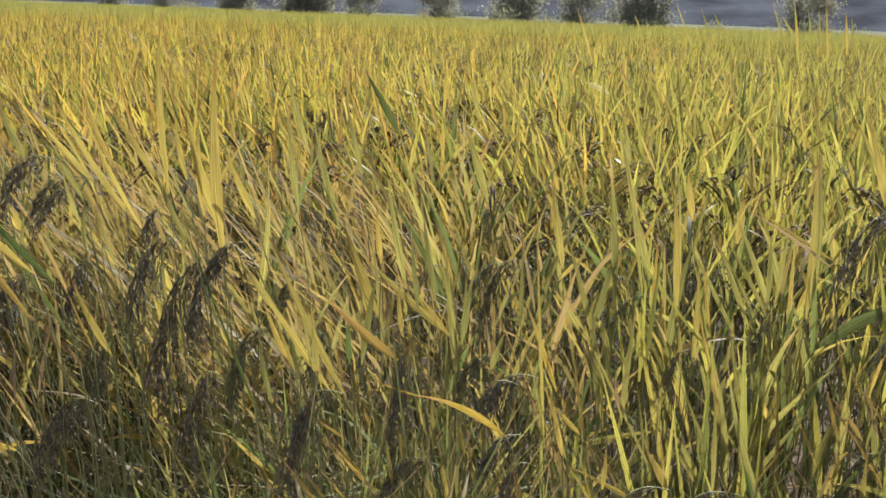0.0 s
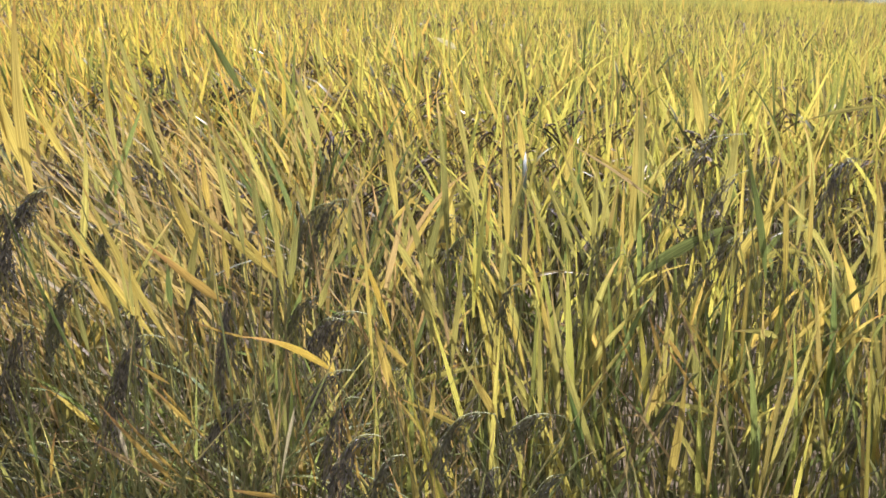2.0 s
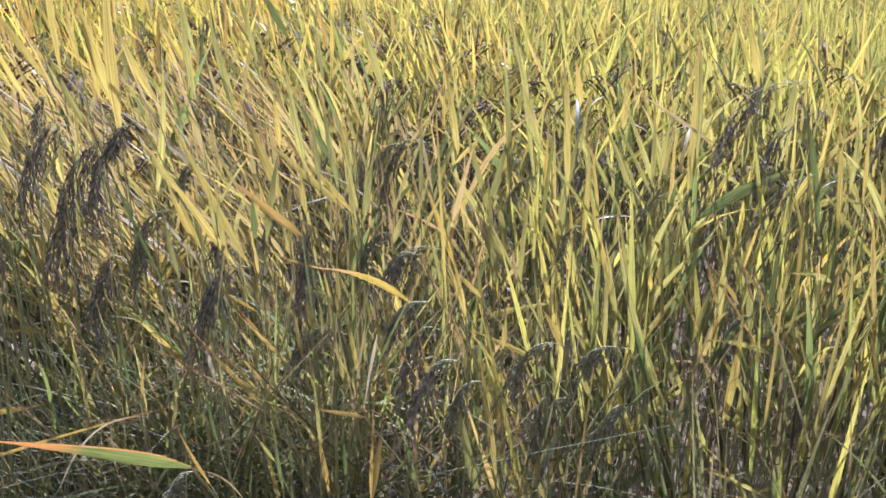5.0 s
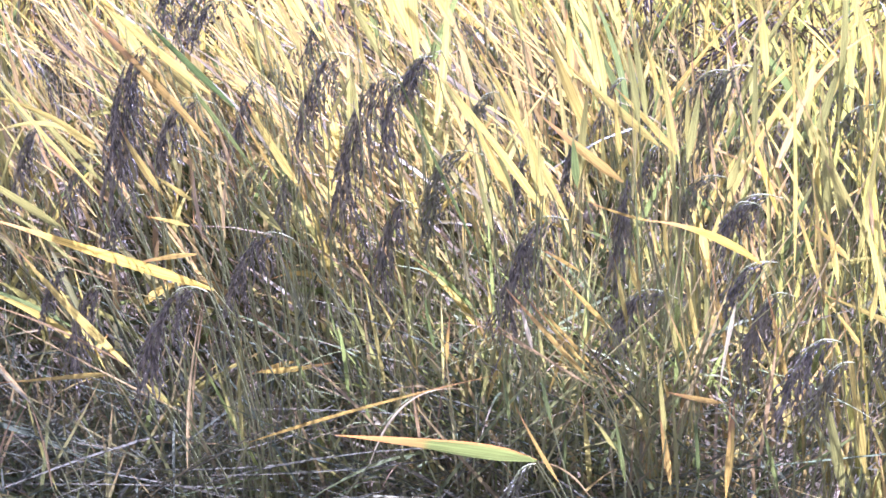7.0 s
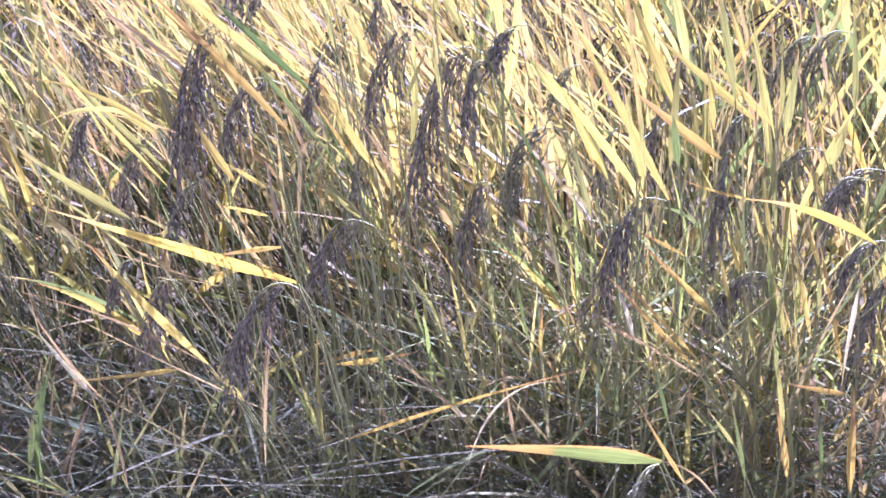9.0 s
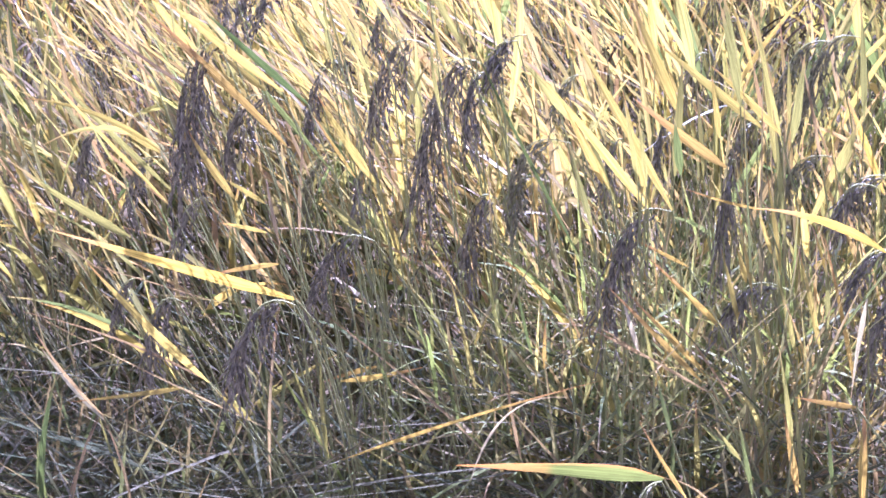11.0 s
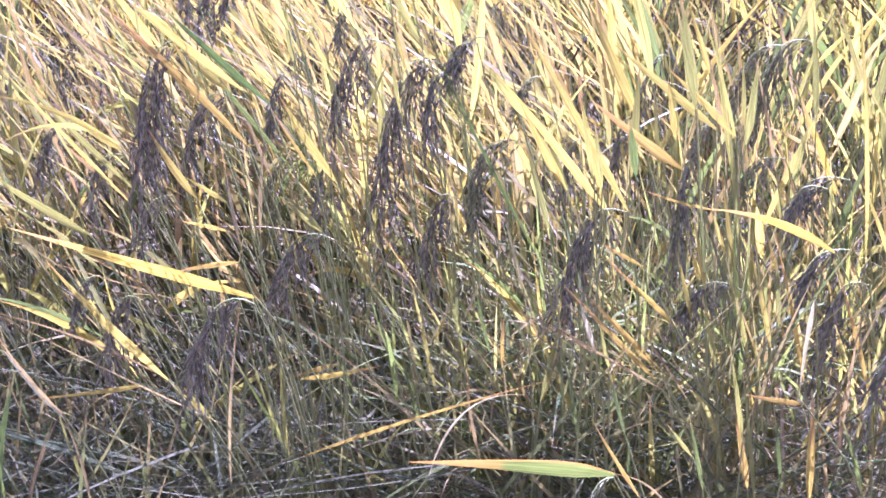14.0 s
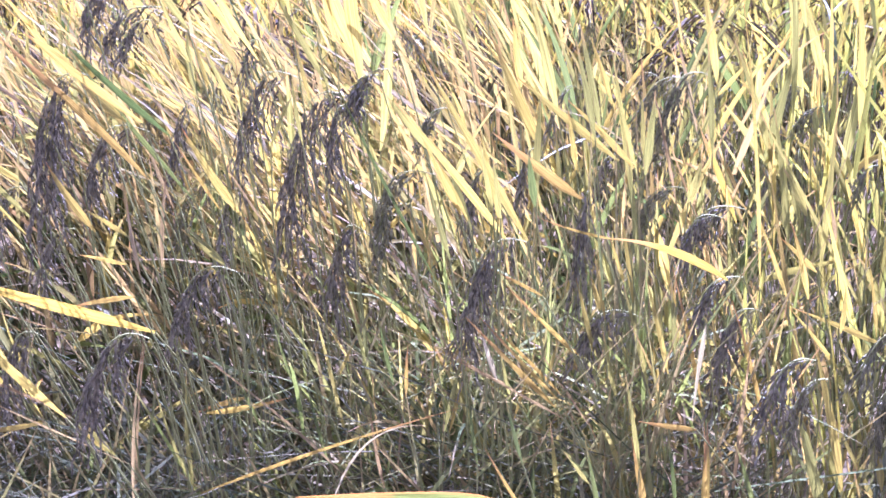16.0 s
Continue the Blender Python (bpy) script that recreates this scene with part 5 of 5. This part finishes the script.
leaf((0.810, 6.970, 1.266), (0.686, 7.030, 1.558), (0.000, -0.010, 0.005), 0.0215, "lime")
leaf((1.103, 7.970, 1.358), (1.027, 8.030, 1.520), (0.000, -0.010, 0.005), 0.0215, "lime")
leaf((1.340, 6.470, 1.221), (1.218, 6.530, 1.581), (0.000, -0.010, 0.005), 0.0215, "lime")
leaf((1.635, 7.970, 1.321), (1.519, 8.030, 1.513), (0.000, -0.010, 0.005), 0.0215, "lime")
leaf((1.393, 6.470, 1.263), (1.349, 6.530, 1.579), (0.000, -0.010, 0.005), 0.0215, "yellow")
leaf((1.569, 6.970, 1.297), (1.525, 7.030, 1.537), (0.000, -0.010, 0.005), 0.0215, "lime")
leaf((1.617, 6.970, 1.285), (1.589, 7.030, 1.553), (0.000, -0.010, 0.005), 0.0215, "lime")
leaf((1.465, 5.970, 1.241), (1.429, 6.030, 1.585), (0.000, -0.010, 0.005), 0.0215, "yellow")
leaf((1.674, 6.470, 1.268), (1.650, 6.530, 1.530), (0.000, -0.010, 0.005), 0.0215, "yellow")
leaf((1.818, 6.970, 1.282), (1.796, 7.030, 1.514), (0.000, -0.010, 0.005), 0.0215, "lime")
leaf((-0.141, 8.970, 1.114), (-0.313, 9.030, 1.472), (0.000, -0.010, 0.005), 0.0215, "lime")
leaf((-1.251, 8.970, 1.234), (-1.391, 9.030, 1.464), (0.000, -0.010, 0.005), 0.0215, "yellow")
leaf((0.546, 8.970, 1.333), (0.458, 9.030, 1.499), (0.000, -0.010, 0.005), 0.0215, "lime")
leaf((1.135, 8.970, 1.263), (1.019, 9.030, 1.565), (0.000, -0.010, 0.005), 0.0215, "lime")
leaf((-0.644, 1.501, 0.856), (-0.731, 1.558, 0.870), (0.000, -0.004, 0.003), 0.0107, "yellow")
leaf((-0.502, 1.477, 0.831), (-0.576, 1.538, 0.857), (0.000, -0.004, 0.003), 0.0102, "lime")
leaf((-0.644, 1.547, 1.002), (-0.733, 1.608, 1.039), (0.000, -0.005, 0.003), 0.0142, "yellow")
leaf((-0.698, 1.534, 1.077), (-0.788, 1.593, 1.107), (0.000, -0.004, 0.003), 0.0194, "yellow")
leaf((-0.563, 1.556, 0.884), (-0.786, 1.656, 1.098), (0.000, -0.013, 0.010), 0.0098, "green")
leaf((-0.636, 1.514, 0.966), (-0.821, 1.595, 1.089), (0.000, -0.009, 0.007), 0.0078, "orange")
leaf((-0.849, 1.628, 0.815), (-1.098, 1.718, 0.999), (0.000, -0.013, 0.010), 0.0133, "lime")
leaf((-0.708, 1.504, 0.343), (-0.692, 1.616, 0.663), (0.000, -0.014, 0.010), 0.0085, "straw")
leaf((-0.605, 1.538, 0.531), (-0.635, 1.604, 0.584), (0.000, -0.004, 0.003), 0.0099, "lime")
leaf((-0.614, 1.538, 0.407), (-0.642, 1.607, 0.479), (0.000, -0.004, 0.003), 0.0093, "lime")
leaf((-0.664, 1.384, 0.586), (-0.739, 1.443, 0.593), (0.000, -0.004, 0.003), 0.0091, "yellow")
leaf((-0.374, 1.537, 0.482), (-0.542, 1.615, 0.586), (0.000, -0.008, 0.006), 0.0048, "dull")
leaf((-0.527, 1.571, 0.566), (-0.635, 1.616, 0.502), (0.000, -0.005, 0.004), 0.0098, "orange")
leaf((-0.614, 1.346, 0.597), (-0.982, 1.429, 0.695), (0.000, -0.016, 0.012), 0.0044, "straw")
leaf((-0.608, 1.500, 0.444), (-0.887, 1.550, 0.382), (0.000, -0.012, 0.009), 0.0040, "straw")
leaf((-0.040, 1.468, 0.724), (-0.141, 1.541, 0.793), (0.000, -0.006, 0.004), 0.0058, "orange")
leaf((-0.050, 1.486, 0.646), (-0.162, 1.559, 0.722), (0.000, -0.006, 0.005), 0.0061, "orange")
leaf((-0.016, 1.447, 0.629), (-0.101, 1.525, 0.719), (0.000, -0.006, 0.004), 0.0051, "straw")
leaf((-0.208, 1.496, 0.573), (-0.184, 1.570, 0.665), (0.000, -0.005, 0.004), 0.0081, "yellow")
leaf((-0.238, 1.477, 0.418), (-0.216, 1.554, 0.527), (0.000, -0.005, 0.004), 0.0066, "straw")
leaf((-0.284, 1.483, 0.493), (-0.278, 1.564, 0.622), (0.000, -0.006, 0.005), 0.0046, "straw")
leaf((0.118, 1.296, 0.600), (0.124, 1.377, 0.688), (0.000, -0.005, 0.004), 0.0111, "orange")
leaf((0.065, 1.327, 0.561), (0.046, 1.417, 0.696), (0.000, -0.007, 0.005), 0.0082, "lime")
leaf((0.004, 1.410, 0.561), (-0.036, 1.477, 0.602), (0.000, -0.004, 0.003), 0.0077, "lime")
leaf((-0.013, 1.404, 0.492), (-0.044, 1.494, 0.644), (0.000, -0.007, 0.005), 0.0079, "dull")
leaf((-0.081, 1.403, 0.485), (-0.101, 1.500, 0.670), (0.000, -0.008, 0.006), 0.0097, "green")
leaf((0.021, 1.398, 0.509), (0.015, 1.471, 0.579), (0.000, -0.004, 0.003), 0.0087, "dull")
leaf((0.148, 1.713, 0.921), (0.139, 1.798, 1.067), (0.000, -0.007, 0.005), 0.0122, "lime")
leaf((0.037, 1.527, 0.772), (0.018, 1.606, 0.877), (0.000, -0.005, 0.004), 0.0085, "yellow")
leaf((0.048, 1.602, 0.780), (0.026, 1.692, 0.945), (0.000, -0.008, 0.006), 0.0099, "lime")
leaf((0.000, 1.487, 0.765), (-0.016, 1.558, 0.830), (0.000, -0.004, 0.003), 0.0075, "yellow")
leaf((-0.914, 1.424, 0.531), (-1.048, 1.495, 0.606), (0.000, -0.007, 0.005), 0.0122, "pale")
leaf((-0.882, 1.406, 0.385), (-0.970, 1.489, 0.523), (0.000, -0.007, 0.006), 0.0095, "lime")
leaf((-1.014, 1.422, 0.357), (-0.968, 1.501, 0.492), (0.000, -0.007, 0.005), 0.0078, "straw")
leaf((-1.069, 1.432, 0.371), (-1.045, 1.518, 0.551), (0.000, -0.008, 0.006), 0.0180, "green")
leaf((-0.440, 1.519, 0.354), (-0.461, 1.592, 0.449), (0.000, -0.005, 0.004), 0.0091, "dull")
leaf((-0.484, 1.528, 0.342), (-0.510, 1.608, 0.477), (0.000, -0.006, 0.005), 0.0093, "dull")
leaf((-0.413, 1.523, 0.539), (-0.493, 1.620, 0.748), (0.000, -0.010, 0.007), 0.0066, "dull")
leaf((-0.345, 1.536, 0.595), (-0.442, 1.621, 0.741), (0.000, -0.008, 0.006), 0.0055, "dull")
leaf((-0.324, 1.523, 0.678), (-0.285, 1.595, 0.760), (0.000, -0.005, 0.003), 0.0053, "dull")
leaf((-0.375, 1.526, 0.636), (-0.311, 1.603, 0.747), (0.000, -0.006, 0.004), 0.0055, "dull")
leaf((-0.473, 1.475, 0.693), (-0.538, 1.548, 0.777), (0.000, -0.005, 0.004), 0.0062, "dull")
leaf((-0.236, 1.526, 0.717), (-0.286, 1.612, 0.865), (0.000, -0.007, 0.005), 0.0070, "dull")
leaf((-0.423, 1.529, 0.668), (-0.514, 1.601, 0.746), (0.000, -0.006, 0.004), 0.0054, "dull")
leaf((-0.296, 1.485, 0.574), (-0.380, 1.565, 0.689), (0.000, -0.007, 0.005), 0.0054, "dull")
leaf((-0.517, 1.517, 0.612), (-0.488, 1.590, 0.707), (0.000, -0.005, 0.004), 0.0056, "dull")
leaf((0.075, 1.466, 0.735), (0.061, 1.539, 0.810), (0.000, -0.004, 0.003), 0.0075, "lime")
leaf((-0.116, 1.475, 0.614), (-0.091, 1.545, 0.681), (0.000, -0.004, 0.003), 0.0061, "yellow")
leaf((-0.177, 1.531, 0.866), (-0.222, 1.604, 0.950), (0.000, -0.005, 0.004), 0.0108, "lime")
leaf((-0.100, 1.618, 0.869), (-0.096, 1.702, 1.004), (0.000, -0.006, 0.005), 0.0176, "lime")
leaf((-0.140, 1.494, 0.890), (-0.140, 1.557, 0.928), (0.000, -0.003, 0.002), 0.0072, "yellow")
leaf((-0.062, 1.628, 0.867), (-0.075, 1.703, 0.964), (0.000, -0.005, 0.004), 0.0089, "lime")
leaf((-0.018, 1.669, 0.951), (-0.050, 1.750, 1.076), (0.000, -0.006, 0.005), 0.0143, "lime")
leaf((0.041, 1.699, 0.844), (0.004, 1.796, 1.048), (0.000, -0.009, 0.007), 0.0131, "lime")
leaf((-0.469, 1.616, 0.950), (-0.449, 1.682, 1.010), (0.000, -0.004, 0.003), 0.0081, "lime")
leaf((-0.423, 1.674, 1.000), (-0.460, 1.743, 1.078), (0.000, -0.004, 0.003), 0.0092, "yellow")
leaf((-0.567, 1.661, 1.026), (-0.609, 1.725, 1.082), (0.000, -0.004, 0.003), 0.0093, "yellow")
leaf((-0.798, 1.532, 1.023), (-0.925, 1.602, 1.101), (0.000, -0.007, 0.005), 0.0073, "straw")
leaf((-0.744, 1.519, 1.012), (-0.911, 1.589, 1.088), (0.000, -0.008, 0.006), 0.0063, "straw")
leaf((-0.728, 1.561, 0.869), (-0.803, 1.628, 0.931), (0.000, -0.005, 0.004), 0.0085, "straw")
leaf((-0.596, 1.554, 0.876), (-0.664, 1.629, 0.976), (0.000, -0.006, 0.004), 0.0072, "straw")
leaf((-0.597, 1.493, 0.815), (-0.605, 1.573, 0.935), (0.000, -0.006, 0.004), 0.0079, "straw")
leaf((-0.608, 1.448, 0.818), (-0.647, 1.520, 0.895), (0.000, -0.004, 0.003), 0.0069, "straw")
leaf((-0.940, 1.640, 0.834), (-1.047, 1.716, 0.956), (0.000, -0.007, 0.005), 0.0084, "lime")
leaf((-0.528, 1.548, 0.880), (-0.611, 1.618, 0.955), (0.000, -0.005, 0.004), 0.0062, "orange")
leaf((-0.468, 1.557, 0.854), (-0.549, 1.627, 0.928), (0.000, -0.005, 0.004), 0.0053, "straw")
leaf((-0.960, 1.574, 0.698), (-1.108, 1.638, 0.746), (0.000, -0.007, 0.005), 0.0033, "straw")
leaf((-0.720, 1.442, 0.734), (-0.930, 1.502, 0.747), (0.000, -0.009, 0.007), 0.0033, "straw")
leaf((-0.560, 1.331, 0.849), (-0.678, 1.378, 0.805), (0.000, -0.005, 0.004), 0.0078, "orange")
leaf((-0.614, 1.426, 0.847), (-0.708, 1.478, 0.835), (0.000, -0.004, 0.003), 0.0093, "yellow")
leaf((-0.877, 1.654, 0.872), (-0.987, 1.712, 0.898), (0.000, -0.005, 0.004), 0.0124, "yellow")
leaf((0.294, 1.384, 0.594), (0.260, 1.479, 0.754), (0.000, -0.008, 0.006), 0.0155, "yellow")
leaf((0.361, 1.443, 0.556), (0.361, 1.512, 0.606), (0.000, -0.003, 0.003), 0.0128, "yellow")
leaf((0.350, 1.484, 0.744), (0.244, 1.546, 0.764), (0.000, -0.005, 0.004), 0.0105, "yellow")
leaf((0.323, 1.739, 0.734), (0.340, 1.836, 0.951), (0.000, -0.010, 0.007), 0.0142, "lime")
leaf((0.288, 1.806, 0.750), (0.261, 1.896, 0.942), (0.000, -0.009, 0.006), 0.0167, "lime")
leaf((-0.561, 1.370, 0.781), (-0.886, 1.360, 0.868), (0.000, -0.010, 0.006), 0.0206, "amber")
leaf((-0.682, 1.335, 0.670), (-0.833, 1.350, 0.828), (0.000, -0.010, 0.006), 0.0198, "yellow")
leaf((-0.820, 1.440, 0.825), (-0.977, 1.460, 0.905), (0.000, -0.010, 0.006), 0.0159, "lime")
leaf((0.524, 1.900, 0.675), (0.462, 1.966, 0.900), (0.000, -0.010, 0.007), 0.0157, "yellow")
leaf((0.557, 2.132, 0.808), (0.438, 2.192, 1.007), (0.000, -0.010, 0.007), 0.0128, "lime")
leaf((0.587, 2.115, 0.862), (0.489, 2.169, 1.019), (0.000, -0.008, 0.006), 0.0126, "lime")
leaf((1.012, 2.013, 0.892), (1.015, 2.071, 1.068), (0.000, -0.007, 0.006), 0.0126, "yellow")
leaf((1.073, 1.930, 0.798), (1.010, 1.984, 0.941), (0.000, -0.007, 0.005), 0.0146, "lime")
leaf((0.942, 1.878, 0.744), (1.063, 1.927, 0.859), (0.000, -0.007, 0.005), 0.0140, "yellow")
leaf((1.059, 1.853, 0.677), (1.073, 1.905, 0.809), (0.000, -0.006, 0.004), 0.0204, "yellow")
leaf((1.140, 1.950, 0.790), (1.122, 2.024, 1.067), (0.000, -0.011, 0.009), 0.0191, "yellow")
leaf((1.086, 1.922, 0.801), (1.135, 1.972, 0.925), (0.000, -0.006, 0.004), 0.0125, "yellow")
leaf((0.439, 1.959, 0.782), (0.426, 2.008, 0.901), (0.000, -0.005, 0.004), 0.0098, "yellow")
leaf((0.459, 1.984, 0.801), (0.463, 2.030, 0.897), (0.000, -0.004, 0.003), 0.0090, "yellow")
leaf((0.388, 2.152, 0.857), (0.391, 2.205, 1.009), (0.000, -0.006, 0.005), 0.0096, "orange")
leaf((0.683, 1.864, 0.659), (0.624, 1.915, 0.778), (0.000, -0.006, 0.004), 0.0068, "orange")
leaf((0.762, 1.872, 0.701), (0.787, 1.916, 0.782), (0.000, -0.004, 0.003), 0.0098, "lime")
leaf((0.845, 1.838, 0.674), (0.890, 1.891, 0.808), (0.000, -0.006, 0.005), 0.0098, "lime")
leaf((0.595, 1.963, 0.923), (0.618, 2.019, 1.084), (0.000, -0.007, 0.005), 0.0117, "lime")
leaf((0.294, 1.848, 0.747), (0.251, 1.896, 0.847), (0.000, -0.005, 0.004), 0.0131, "lime")
leaf((0.211, 1.833, 0.771), (0.143, 1.889, 0.921), (0.000, -0.007, 0.005), 0.0120, "amber")
leaf((0.240, 1.553, 0.770), (0.195, 1.606, 0.877), (0.000, -0.005, 0.004), 0.0087, "yellow")
leaf((-0.132, 1.546, 0.848), (-0.290, 1.612, 1.019), (0.000, -0.010, 0.007), 0.0178, "yellow")
leaf((-0.132, 1.495, 0.871), (-0.169, 1.554, 1.004), (0.000, -0.006, 0.005), 0.0102, "yellow")
leaf((-0.181, 1.519, 0.885), (-0.227, 1.565, 0.955), (0.000, -0.004, 0.003), 0.0103, "yellow")
leaf((0.037, 1.665, 0.914), (-0.058, 1.712, 0.997), (0.000, -0.005, 0.004), 0.0133, "yellow")
leaf((0.052, 1.719, 0.915), (0.048, 1.765, 0.997), (0.000, -0.004, 0.003), 0.0094, "lime")
leaf((0.103, 1.725, 0.846), (0.066, 1.783, 0.995), (0.000, -0.007, 0.005), 0.0070, "straw")
leaf((0.717, 1.735, 0.512), (0.662, 1.795, 0.679), (0.000, -0.007, 0.006), 0.0086, "lime")
leaf((0.611, 1.689, 0.618), (0.582, 1.736, 0.701), (0.000, -0.004, 0.003), 0.0090, "lime")
leaf((0.372, 1.771, 0.688), (0.352, 1.823, 0.807), (0.000, -0.005, 0.004), 0.0082, "lime")
leaf((0.812, 1.885, 0.715), (0.796, 1.935, 0.832), (0.000, -0.005, 0.004), 0.0099, "green")
leaf((0.910, 1.984, 0.844), (0.900, 2.031, 0.946), (0.000, -0.005, 0.003), 0.0093, "lime")
leaf((0.491, 1.817, 0.673), (0.431, 1.869, 0.795), (0.000, -0.006, 0.004), 0.0085, "lime")
leaf((0.959, 1.837, 0.685), (0.934, 1.889, 0.809), (0.000, -0.005, 0.004), 0.0070, "orange")
leaf((0.406, 1.697, 0.648), (0.393, 1.747, 0.752), (0.000, -0.005, 0.003), 0.0080, "yellow")
leaf((0.304, 1.507, 0.696), (0.239, 1.553, 0.765), (0.000, -0.004, 0.003), 0.0078, "yellow")
leaf((0.544, 1.593, 0.593), (0.513, 1.648, 0.716), (0.000, -0.006, 0.004), 0.0077, "green")
leaf((1.024, 1.818, 0.538), (1.003, 1.872, 0.672), (0.000, -0.006, 0.004), 0.0102, "lime")
leaf((1.135, 1.831, 0.525), (1.093, 1.886, 0.670), (0.000, -0.006, 0.005), 0.0126, "yellow")
leaf((0.888, 1.814, 0.522), (0.916, 1.864, 0.637), (0.000, -0.005, 0.004), 0.0090, "lime")
leaf((0.200, 1.432, 0.665), (0.158, 1.492, 0.797), (0.000, -0.006, 0.005), 0.0069, "orange")
leaf((0.129, 1.462, 0.655), (0.085, 1.529, 0.825), (0.000, -0.008, 0.006), 0.0062, "orange")
leaf((0.090, 1.499, 0.782), (0.070, 1.543, 0.837), (0.000, -0.003, 0.002), 0.0054, "amber")
leaf((-0.080, 1.447, 0.815), (-0.149, 1.484, 0.833), (0.000, -0.003, 0.002), 0.0054, "orange")
